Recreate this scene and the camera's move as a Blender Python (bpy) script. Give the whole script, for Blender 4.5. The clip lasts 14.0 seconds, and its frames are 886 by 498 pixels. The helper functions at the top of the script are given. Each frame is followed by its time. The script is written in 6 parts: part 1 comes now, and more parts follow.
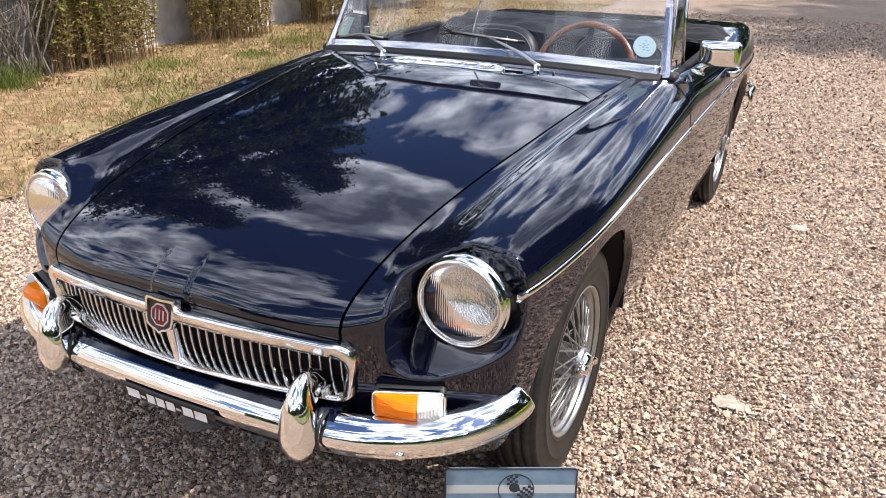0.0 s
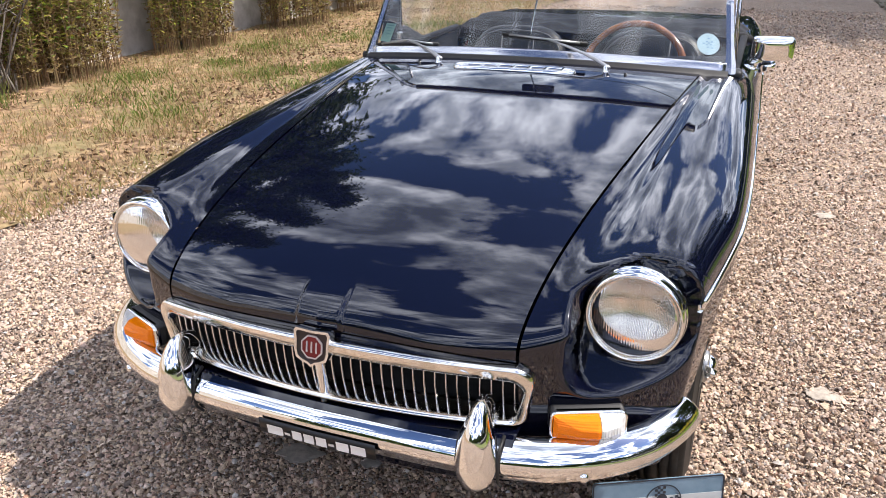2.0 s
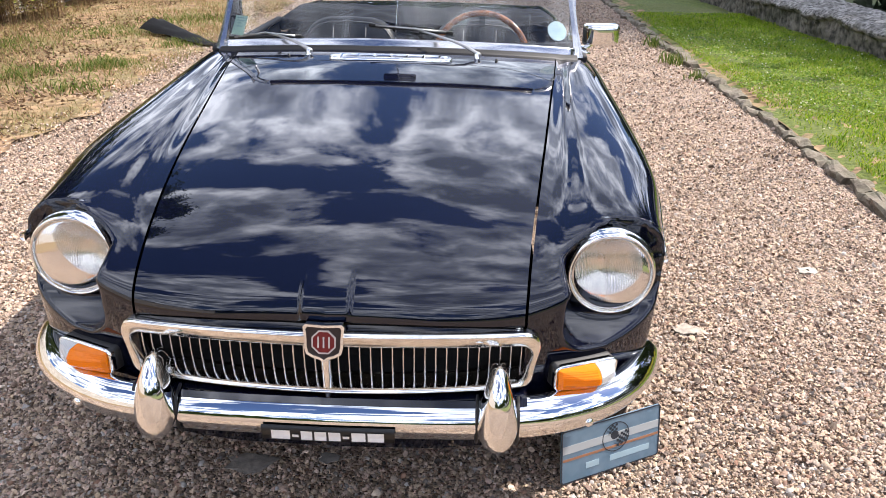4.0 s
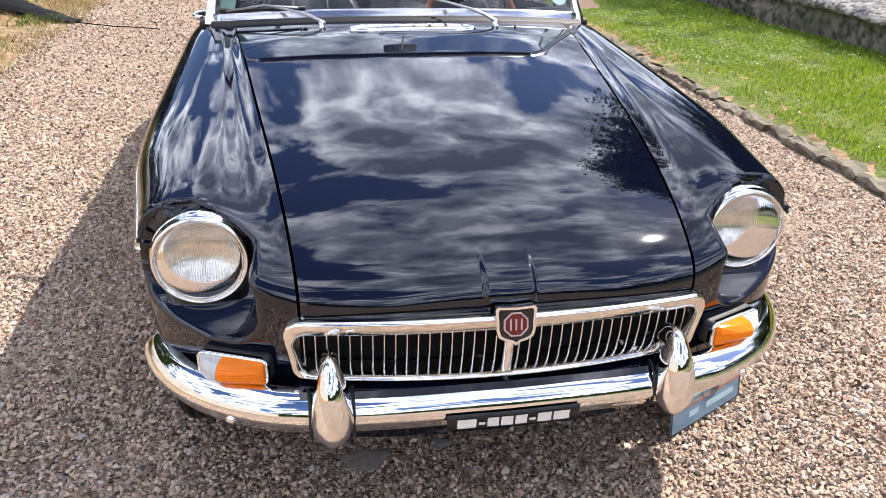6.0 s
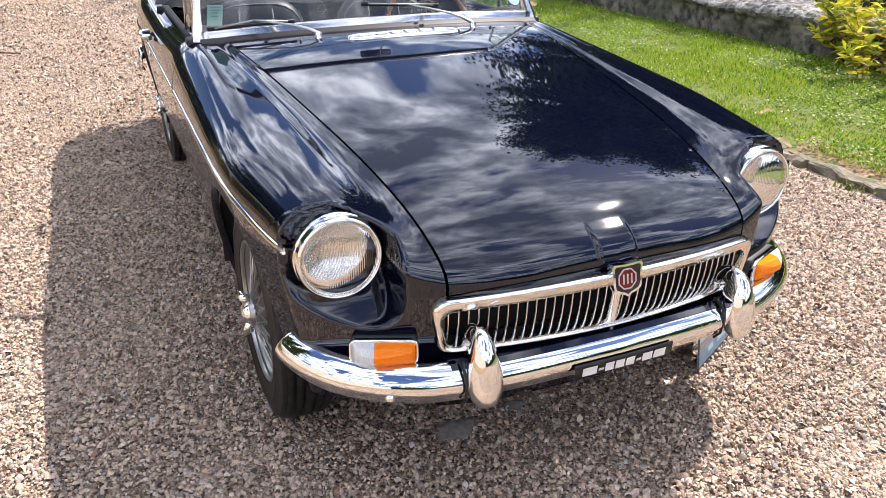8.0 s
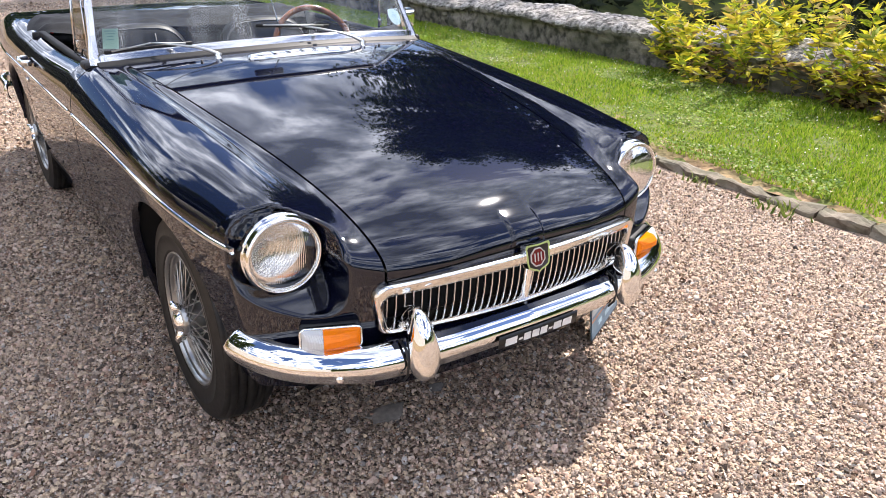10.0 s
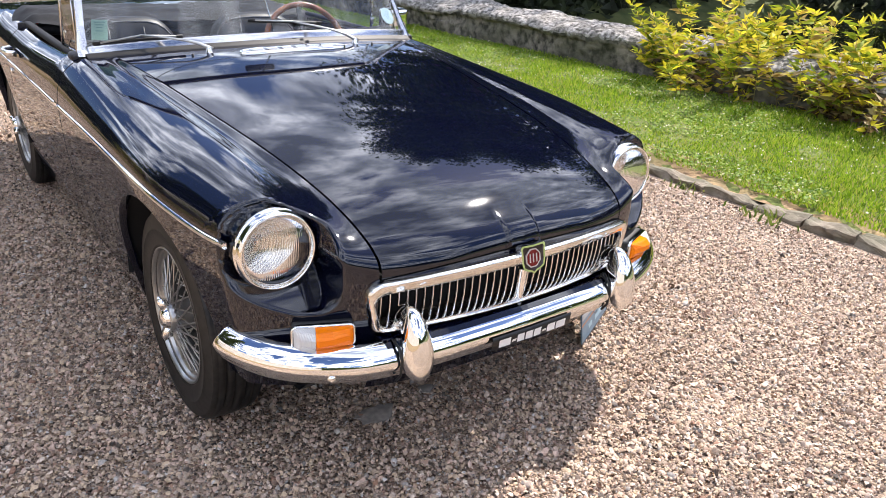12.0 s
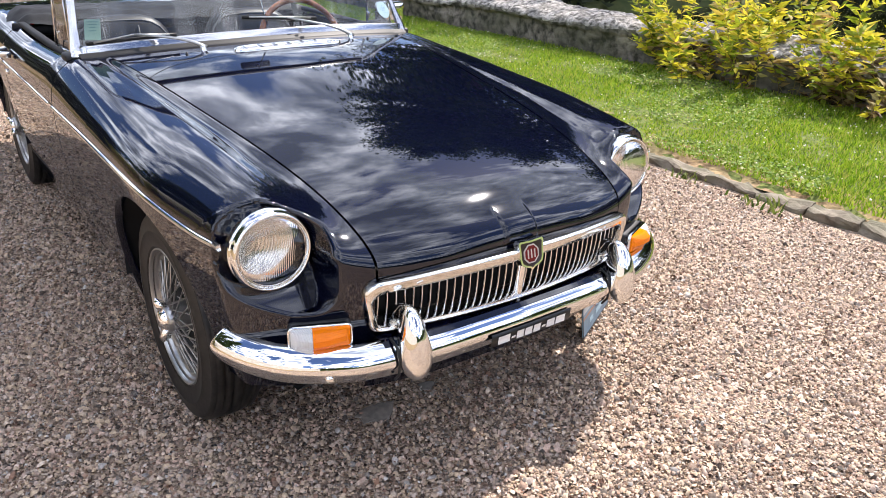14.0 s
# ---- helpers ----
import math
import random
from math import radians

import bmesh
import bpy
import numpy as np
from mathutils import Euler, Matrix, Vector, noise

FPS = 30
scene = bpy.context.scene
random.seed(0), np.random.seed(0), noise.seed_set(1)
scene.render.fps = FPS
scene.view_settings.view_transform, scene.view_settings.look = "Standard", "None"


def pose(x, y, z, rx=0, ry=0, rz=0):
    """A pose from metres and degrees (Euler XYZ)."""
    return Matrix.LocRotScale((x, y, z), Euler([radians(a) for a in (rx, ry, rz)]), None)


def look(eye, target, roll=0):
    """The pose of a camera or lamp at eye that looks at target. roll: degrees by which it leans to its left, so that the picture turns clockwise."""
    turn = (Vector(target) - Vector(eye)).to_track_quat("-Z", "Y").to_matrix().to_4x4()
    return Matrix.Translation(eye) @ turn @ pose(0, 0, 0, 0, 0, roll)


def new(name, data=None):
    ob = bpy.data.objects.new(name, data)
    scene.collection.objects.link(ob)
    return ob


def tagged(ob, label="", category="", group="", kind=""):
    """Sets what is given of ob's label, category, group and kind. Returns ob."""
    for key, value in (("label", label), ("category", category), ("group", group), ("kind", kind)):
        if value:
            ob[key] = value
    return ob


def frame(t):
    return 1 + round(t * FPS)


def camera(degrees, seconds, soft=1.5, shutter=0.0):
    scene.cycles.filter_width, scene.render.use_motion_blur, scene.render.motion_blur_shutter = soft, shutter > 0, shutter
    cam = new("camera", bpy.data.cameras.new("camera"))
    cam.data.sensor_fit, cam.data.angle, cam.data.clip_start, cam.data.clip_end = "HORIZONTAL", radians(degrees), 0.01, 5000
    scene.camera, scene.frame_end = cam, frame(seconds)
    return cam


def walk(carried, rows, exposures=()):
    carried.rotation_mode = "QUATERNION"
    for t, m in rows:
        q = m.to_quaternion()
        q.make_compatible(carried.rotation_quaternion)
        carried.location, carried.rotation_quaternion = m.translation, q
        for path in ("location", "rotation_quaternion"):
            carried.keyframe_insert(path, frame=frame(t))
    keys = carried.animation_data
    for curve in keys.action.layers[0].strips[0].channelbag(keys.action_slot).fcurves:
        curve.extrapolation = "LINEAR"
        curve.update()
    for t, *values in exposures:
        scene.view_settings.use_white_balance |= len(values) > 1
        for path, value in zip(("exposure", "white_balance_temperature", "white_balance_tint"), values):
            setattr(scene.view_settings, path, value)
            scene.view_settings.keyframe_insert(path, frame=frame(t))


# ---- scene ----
cam = camera(59.6, 14.0, 0.75)
PATH = [
    (0, (1.155, -1.658, 1.314), (0.327, -0.018, 0.522), 0.4),
    (0.5, (1.122, -1.75, 1.326), (0.304, -0.104, 0.538), -0.0),
    (1, (1.012, -1.779, 1.326), (0.208, -0.124, 0.541), -0.5),
    (1.5, (0.841, -1.759, 1.327), (0.073, -0.089, 0.538), -0.8),
    (2, (0.734, -1.779, 1.326), (0.043, -0.079, 0.532), -0.8),
    (2.5, (0.622, -1.882, 1.332), (0.071, -0.133, 0.535), -0.3),
    (3, (0.553, -1.958, 1.337), (0.177, -0.165, 0.536), 0.4),
    (3.2, (0.517, -1.947, 1.325), (0.209, -0.14, 0.525), 0.7),
    (5.3, (-0.193, -1.945, 1.334), (0.038, -0.148, 0.487), 1.2),
    (5.5, (-0.242, -1.929, 1.33), (0.019, -0.14, 0.473), 1.3),
    (6, (-0.373, -1.86, 1.314), (-0.029, -0.094, 0.44), 1.5),
    (6.5, (-0.513, -1.864, 1.32), (-0.082, -0.123, 0.434), 1.4),
    (7, (-0.709, -1.908, 1.341), (-0.184, -0.194, 0.455), 1.2),
    (7.5, (-0.839, -1.905, 1.347), (-0.209, -0.225, 0.463), 0.9),
    (8, (-0.98, -1.874, 1.347), (-0.245, -0.227, 0.482), 0.4),
    (8.5, (-1.118, -1.922, 1.349), (-0.276, -0.319, 0.497), 0.2),
    (9, (-1.206, -1.971, 1.366), (-0.261, -0.423, 0.524), 0.5),
    (9.2, (-1.213, -1.978, 1.37), (-0.237, -0.446, 0.533), 0.3),
    (11.3, (-1.219, -1.951, 1.337), (-0.102, -0.49, 0.551), 2.5),
    (11.5, (-1.219, -1.946, 1.337), (-0.107, -0.483, 0.549), 2.6),
    (12, (-1.237, -1.945, 1.337), (-0.138, -0.477, 0.54), 2.7),
    (12.5, (-1.247, -1.948, 1.338), (-0.165, -0.473, 0.531), 2.5),
    (13, (-1.242, -1.96, 1.346), (-0.173, -0.48, 0.529), 1.8),
    (13.5, (-1.236, -1.948, 1.339), (-0.159, -0.474, 0.521), 1.7),
    (14, (-1.21, -1.938, 1.344), (-0.125, -0.471, 0.526), 1.6),
]
walk(cam, [(t, look(eye, target, roll)) for t, eye, target, roll in PATH], [(0.0, 0.56, 6400, 15), (2.0, 0.54, 6400, 15), (3.2, 0.58, 6400, 15), (5.5, 0.68, 6400, 15), (8.0, 0.77, 6400, 15), (9.2, 0.79, 6400, 15), (14.0, 0.79, 6400, 15)])

# ---------------------------------------------------------------- light
SUN = Vector((0.555, 0.205, 0.77)).normalized()
sun_data = bpy.data.lights.new("sun", "SUN")
sun_data.energy, sun_data.angle, sun_data.color = 5.0, radians(0.53), (1.0, 0.94, 0.845)
sun = new("sun", sun_data)
sun.matrix_world = look(SUN * 40, (0, 0, 0))

world = bpy.data.worlds.new("world")
scene.world = world
world.use_nodes = True


def build_sky():
    t = world.node_tree
    n, l = t.nodes, t.links
    n.clear()
    out, bg = n.new("ShaderNodeOutputWorld"), n.new("ShaderNodeBackground")
    sky = n.new("ShaderNodeTexSky")
    sky.sky_type, sky.sun_disc = "NISHITA", False
    sky.sun_elevation = math.asin(SUN.z)
    sky.sun_rotation = math.atan2(SUN.x, SUN.y)
    tint = n.new("ShaderNodeMix")
    tint.data_type, tint.blend_type = "RGBA", "MULTIPLY"
    tint.inputs[0].default_value = 1.0
    tint.inputs[7].default_value = (0.75, 0.85, 1.1, 1)
    l.new(sky.outputs[0], tint.inputs[6])
    geo = n.new("ShaderNodeTexCoord")
    sep = n.new("ShaderNodeSeparateXYZ")
    l.new(geo.outputs["Generated"], sep.inputs[0])
    lift = n.new("ShaderNodeMath")
    lift.operation, lift.inputs[1].default_value = "ADD", 0.45
    l.new(sep.outputs[2], lift.inputs[0])
    low = n.new("ShaderNodeMath")
    low.operation, low.inputs[1].default_value = "MAXIMUM", 0.12
    l.new(lift.outputs[0], low.inputs[0])
    flat = n.new("ShaderNodeVectorMath")
    flat.operation = "DIVIDE"
    l.new(geo.outputs["Generated"], flat.inputs[0])
    l.new(low.outputs[0], flat.inputs[1])
    stretch = n.new("ShaderNodeMapping")
    stretch.inputs["Scale"].default_value = (1.0, 1.25, 0.0)
    stretch.inputs["Location"].default_value = (3.1, 0.4, 0)
    l.new(flat.outputs[0], stretch.inputs[0])
    big, fine = n.new("ShaderNodeTexNoise"), n.new("ShaderNodeTexNoise")
    for node, scale, detail in ((big, 2.6, 11.0), (fine, 7.5, 9.0)):
        node.inputs["Scale"].default_value, node.inputs["Detail"].default_value = scale, detail
        node.inputs["Roughness"].default_value = 0.58
        node.inputs["Distortion"].default_value = 0.35
        l.new(stretch.outputs[0], node.inputs["Vector"])
    cover = n.new("ShaderNodeValToRGB")
    cover.color_ramp.elements[0].position, cover.color_ramp.elements[1].position = 0.452, 0.518
    l.new(big.outputs[0], cover.inputs[0])
    # thin edges of a cloud are white, its thick middle is grey
    billow = n.new("ShaderNodeMath")
    billow.operation, billow.inputs[1].default_value, billow.inputs[2].default_value = "MULTIPLY_ADD", 0.75, -0.375
    l.new(fine.outputs[0], billow.inputs[0])
    thick = n.new("ShaderNodeMath")
    thick.operation = "ADD"
    l.new(billow.outputs[0], thick.inputs[0])
    l.new(big.outputs[0], thick.inputs[1])
    tone = n.new("ShaderNodeValToRGB")
    e = tone.color_ramp.elements
    e.new(0.54)
    for k, (at, colour) in enumerate(((0.44, (26.0, 27.6, 30.0, 1)), (0.54, (10.8, 12.0, 14.0, 1)), (0.66, (3.6, 4.2, 5.4, 1)))):
        e[k].position, e[k].color = at, colour
    l.new(thick.outputs[0], tone.inputs[0])
    mix = n.new("ShaderNodeMix")
    mix.data_type = "RGBA"
    l.new(cover.outputs[0], mix.inputs[0])
    l.new(tint.outputs[2], mix.inputs[6])
    l.new(tone.outputs[0], mix.inputs[7])
    l.new(mix.outputs[2], bg.inputs[0])
    bg.inputs[1].default_value = 0.090
    l.new(bg.outputs[0], out.inputs[0])


build_sky()


# ---------------------------------------------------------------- materials
def shade(name, color=(0.5, 0.5, 0.5), rough=0.5, metal=0.0, **more):
    m = bpy.data.materials.new(name)
    m.use_nodes = True
    b = m.node_tree.nodes["Principled BSDF"]
    b.inputs["Base Color"].default_value = (*color, 1)
    b.inputs["Roughness"].default_value, b.inputs["Metallic"].default_value = rough, metal
    for key, value in more.items():
        b.inputs[key.replace("_", " ")].default_value = value
    return m


def speckle(m, scale, low, high, bump=0.0, distance=0.002, detail=5.0, source="noise", spread=(0.35, 0.65), rand=0.0, rough=None, second=None):
    """Colour from low to high by a noise of that scale, on object coordinates, with a bump of the same grain."""
    t = m.node_tree
    n, l = t.nodes, t.links
    b = n["Principled BSDF"]
    co = n.new("ShaderNodeTexCoord")
    tex = n.new("ShaderNodeTexNoise") if source == "noise" else n.new("ShaderNodeTexVoronoi")
    tex.inputs["Scale"].default_value = scale
    if source == "noise":
        tex.inputs["Detail"].default_value = detail
    l.new(co.outputs["Object"], tex.inputs["Vector"])
    ramp = n.new("ShaderNodeValToRGB")
    ramp.color_ramp.elements[0].position, ramp.color_ramp.elements[1].position = spread
    ramp.color_ramp.elements[0].color, ramp.color_ramp.elements[1].color = (*low, 1), (*high, 1)
    l.new(tex.outputs[0], ramp.inputs[0])
    colour = ramp.outputs[0]
    if second:
        scale2, tone2, amount = second
        tex2 = n.new("ShaderNodeTexNoise")
        tex2.inputs["Scale"].default_value, tex2.inputs["Detail"].default_value = scale2, 4
        l.new(co.outputs["Object"], tex2.inputs["Vector"])
        r2 = n.new("ShaderNodeValToRGB")
        r2.color_ramp.elements[0].position, r2.color_ramp.elements[1].position = 0.42, 0.62
        r2.color_ramp.elements[1].color = (amount, amount, amount, 1)
        l.new(tex2.outputs[0], r2.inputs[0])
        mx = n.new("ShaderNodeMix")
        mx.data_type = "RGBA"
        l.new(r2.outputs[0], mx.inputs[0])
        l.new(colour, mx.inputs[6])
        mx.inputs[7].default_value = (*tone2, 1)
        colour = mx.outputs[2]
    if rand:
        info = n.new("ShaderNodeNewGeometry")
        mul = n.new("ShaderNodeMapRange")
        mul.inputs["To Min"].default_value, mul.inputs["To Max"].default_value = 1 - rand, 1 + rand
        l.new(info.outputs["Random Per Island"], mul.inputs[0])
        hsv = n.new("ShaderNodeHueSaturation")
        l.new(colour, hsv.inputs["Color"])
        l.new(mul.outputs[0], hsv.inputs["Value"])
        colour = hsv.outputs[0]
    l.new(colour, b.inputs["Base Color"])
    if bump:
        bp = n.new("ShaderNodeBump")
        bp.inputs["Strength"].default_value, bp.inputs["Distance"].default_value = bump, distance
        l.new(tex.outputs[0], bp.inputs["Height"])
        l.new(bp.outputs[0], b.inputs["Normal"])
    return m


def island_ramp(m, stops, grain=0.0, grain_scale=200.0):
    """A colour for each loose piece of a joined mesh, out of the given stops, with a little grain on it."""
    t = m.node_tree
    n, l = t.nodes, t.links
    b = n["Principled BSDF"]
    info = n.new("ShaderNodeNewGeometry")
    ramp = n.new("ShaderNodeValToRGB")
    ramp.color_ramp.interpolation = "LINEAR"
    e = ramp.color_ramp.elements
    while len(e) < len(stops):
        e.new(0.5)
    for k, (at, colour) in enumerate(stops):
        e[k].position, e[k].color = at, (*colour, 1)
    l.new(info.outputs["Random Per Island"], ramp.inputs[0])
    colour = ramp.outputs[0]
    if grain:
        co, tex = n.new("ShaderNodeTexCoord"), n.new("ShaderNodeTexNoise")
        tex.inputs["Scale"].default_value, tex.inputs["Detail"].default_value = grain_scale, 3
        l.new(co.outputs["Object"], tex.inputs["Vector"])
        hsv, rng = n.new("ShaderNodeHueSaturation"), n.new("ShaderNodeMapRange")
        rng.inputs["From Min"].default_value, rng.inputs["From Max"].default_value = 0.3, 0.7
        rng.inputs["To Min"].default_value, rng.inputs["To Max"].default_value = 1 - grain, 1 + grain
        l.new(tex.outputs[0], rng.inputs[0])
        l.new(rng.outputs[0], hsv.inputs["Value"])
        l.new(colour, hsv.inputs["Color"])
        colour = hsv.outputs[0]
    l.new(colour, b.inputs["Base Color"])
    return m


PAINT = shade("navy_paint", (0.0017, 0.0024, 0.0088), 0.5, 0.0, Specular_IOR_Level=0.0, Coat_Weight=1.0, Coat_Roughness=0.03, Coat_IOR=1.62)


def orange_peel(m):
    n, l = m.node_tree.nodes, m.node_tree.links
    co, tex, bp = n.new("ShaderNodeTexCoord"), n.new("ShaderNodeTexNoise"), n.new("ShaderNodeBump")
    tex.inputs["Scale"].default_value, tex.inputs["Detail"].default_value = 9.0, 2.0
    bp.inputs["Strength"].default_value, bp.inputs["Distance"].default_value = 0.03, 0.004
    l.new(co.outputs["Object"], tex.inputs["Vector"])
    l.new(tex.outputs[0], bp.inputs["Height"])
    l.new(bp.outputs[0], n["Principled BSDF"].inputs["Coat Normal"])


orange_peel(PAINT)
CHROME = shade("chrome", (0.86, 0.86, 0.85), 0.035, 1.0)
CHROME_WORN = speckle(shade("pitted_chrome", (0.8, 0.78, 0.74), 0.12, 1.0), 60, (0.72, 0.68, 0.60), (0.86, 0.84, 0.80), 0.05, 0.001, spread=(0.3, 0.55))
STEEL = shade("silver_enamel", (0.40, 0.40, 0.39), 0.30, 0.85)
ALU = speckle(shade("polished_alloy", (0.8, 0.8, 0.8), 0.16, 1.0), 120, (0.76, 0.76, 0.76), (0.84, 0.84, 0.83))
RUBBER = speckle(shade("tyre_rubber", (0.008, 0.008, 0.008), 0.5, Specular_IOR_Level=0.35), 60, (0.006, 0.006, 0.006), (0.020, 0.019, 0.0175), 0.1, 0.001)
BLACK = shade("black_rubber", (0.008, 0.008, 0.008), 0.55)
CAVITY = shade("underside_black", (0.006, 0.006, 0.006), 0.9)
LEATHER = speckle(shade("black_leather", (0.008, 0.008, 0.009), 0.45, Specular_IOR_Level=0.35), 220, (0.006, 0.006, 0.007), (0.012, 0.012, 0.013), 0.25, 0.001)
VINYL = speckle(shade("black_vinyl", (0.006, 0.006, 0.0065), 0.65, Specular_IOR_Level=0.2), 130, (0.005, 0.005, 0.0055), (0.010, 0.010, 0.011), 0.25, 0.002)
PIPING = shade("grey_piping", (0.10, 0.10, 0.10), 0.45)
CARPET = speckle(shade("black_carpet", (0.01, 0.01, 0.01), 0.95), 300, (0.006, 0.006, 0.006), (0.02, 0.02, 0.02))
WOOD = speckle(shade("varnished_wood", (0.22, 0.07, 0.02), 0.15, 0.0, Coat_Weight=0.6), 30, (0.13, 0.04, 0.012), (0.30, 0.11, 0.035))
AMBER = shade("amber_lens", (0.88, 0.20, 0.001), 0.10, 0.0, Specular_IOR_Level=0.3)
CLEAR = shade("clear_lens", (0.92, 0.92, 0.9), 0.08, 0.0, Transmission_Weight=0.45, IOR=1.49)
RED_LENS = shade("red_lens", (0.5, 0.01, 0.01), 0.15)


def thin_glass():
    """A clear pane: see-through, with the gloss that the angle gives."""
    m = bpy.data.materials.new("window_glass")
    m.use_nodes = True
    n, l = m.node_tree.nodes, m.node_tree.links
    n.clear()
    out, clear, gloss = n.new("ShaderNodeOutputMaterial"), n.new("ShaderNodeBsdfTransparent"), n.new("ShaderNodeBsdfGlossy")
    mix, fres = n.new("ShaderNodeMixShader"), n.new("ShaderNodeFresnel")
    clear.inputs[0].default_value = (0.90, 0.93, 0.92, 1)
    gloss.inputs["Roughness"].default_value = 0.0
    fres.inputs[0].default_value = 1.65
    l.new(fres.outputs[0], mix.inputs[0])
    l.new(clear.outputs[0], mix.inputs[1])
    l.new(gloss.outputs[0], mix.inputs[2])
    l.new(mix.outputs[0], out.inputs[0])
    return m


def dust_and_glare(m):
    """A pale film in streaks: dust and wiper smears, and painted sky glare with them."""
    n, l = m.node_tree.nodes, m.node_tree.links
    m.name = "dust_glare_glass"
    co, mp, tex, rng_ = n.new("ShaderNodeTexCoord"), n.new("ShaderNodeMapping"), n.new("ShaderNodeTexNoise"), n.new("ShaderNodeMapRange")
    mp.inputs["Scale"].default_value = (9.0, 1.2, 1.2)
    mp.inputs["Rotation"].default_value = (0, 0.25, 0)
    l.new(co.outputs["Object"], mp.inputs[0])
    l.new(mp.outputs[0], tex.inputs["Vector"])
    tex.inputs["Scale"].default_value, tex.inputs["Detail"].default_value = 1.0, 4.0
    rng_.inputs["From Min"].default_value, rng_.inputs["From Max"].default_value = 0.48, 0.70
    rng_.inputs["To Min"].default_value, rng_.inputs["To Max"].default_value = 0.012, 0.17
    l.new(tex.outputs[0], rng_.inputs[0])
    film, both, add = n.new("ShaderNodeBsdfDiffuse"), n.new("ShaderNodeBsdfTranslucent"), n.new("ShaderNodeMixShader")
    film.inputs[0].default_value = both.inputs[0].default_value = (0.8, 0.82, 0.84, 1)
    l.new(film.outputs[0], add.inputs[1])
    l.new(both.outputs[0], add.inputs[2])
    top = n.new("ShaderNodeMixShader")
    l.new(rng_.outputs[0], top.inputs[0])
    l.new(n["Mix Shader"].outputs[0], top.inputs[1])
    l.new(add.outputs[0], top.inputs[2])
    l.new(top.outputs[0], n["Material Output"].inputs[0])
    return m


GLASS = thin_glass()
HAZED_GLASS = dust_and_glare(thin_glass())
REFLECTOR = shade("lamp_reflector", (0.97, 0.96, 0.92), 0.17, 1.0)


def pressed_glass_relief(m):
    """The prisms of the lamp glass break the dish's picture into upright streaks and two bands."""
    n, l = m.node_tree.nodes, m.node_tree.links
    co, sep = n.new("ShaderNodeTexCoord"), n.new("ShaderNodeSeparateXYZ")
    l.new(co.outputs["Object"], sep.inputs[0])
    flute, band, add, bp = n.new("ShaderNodeMath"), n.new("ShaderNodeTexNoise"), n.new("ShaderNodeMath"), n.new("ShaderNodeBump")
    grow = n.new("ShaderNodeMath")
    grow.operation, grow.inputs[1].default_value = "MULTIPLY", 1900.0
    l.new(sep.outputs[0], grow.inputs[0])
    flute.operation = "SINE"
    l.new(grow.outputs[0], flute.inputs[0])
    stretch = n.new("ShaderNodeMapping")
    stretch.inputs["Scale"].default_value = (85.0, 16.0, 16.0)
    l.new(co.outputs["Object"], stretch.inputs[0])
    l.new(stretch.outputs[0], band.inputs["Vector"])
    band.inputs["Scale"].default_value, band.inputs["Detail"].default_value = 1.0, 2.0
    add.operation, add.inputs[1].default_value = "MULTIPLY_ADD", 0.30
    l.new(flute.outputs[0], add.inputs[0])
    l.new(band.outputs[0], add.inputs[2])
    bp.inputs["Strength"].default_value, bp.inputs["Distance"].default_value = 0.55, 0.0022
    l.new(add.outputs[0], bp.inputs["Height"])
    l.new(bp.outputs[0], n["Principled BSDF"].inputs["Normal"])


pressed_glass_relief(REFLECTOR)
LENS_BACK = shade("lamp_backing_white", (0.85, 0.85, 0.83), 0.3)
PILLAR = shade("dull_alloy", (0.60, 0.60, 0.61), 0.18, 1.0)
SLAT = shade("bright_slat", (0.74, 0.74, 0.73), 0.12, 1.0)
PLATE_BLACK = shade("plate_black", (0.006, 0.006, 0.006), 0.35)
WHITE = shade("white_print", (0.75, 0.75, 0.72), 0.5)
MAROON = shade("maroon_enamel", (0.16, 0.012, 0.014), 0.25)
BROWN = shade("dark_brown_enamel", (0.022, 0.012, 0.012), 0.3)
PALE = shade("pale_enamel", (0.55, 0.45, 0.42), 0.3)


def fluted(m, scale, strength, way="X"):
    """Fine flutes pressed into lamp glass."""
    n, l = m.node_tree.nodes, m.node_tree.links
    co, wave, bp = n.new("ShaderNodeTexCoord"), n.new("ShaderNodeTexWave"), n.new("ShaderNodeBump")
    wave.wave_type, wave.bands_direction = "BANDS", way
    wave.inputs["Scale"].default_value, wave.inputs["Distortion"].default_value = scale, 0.2
    bp.inputs["Strength"].default_value, bp.inputs["Distance"].default_value = strength, 0.0015
    l.new(co.outputs["Object"], wave.inputs["Vector"])
    l.new(wave.outputs[0], bp.inputs["Height"])
    l.new(bp.outputs[0], n["Principled BSDF"].inputs["Normal"])




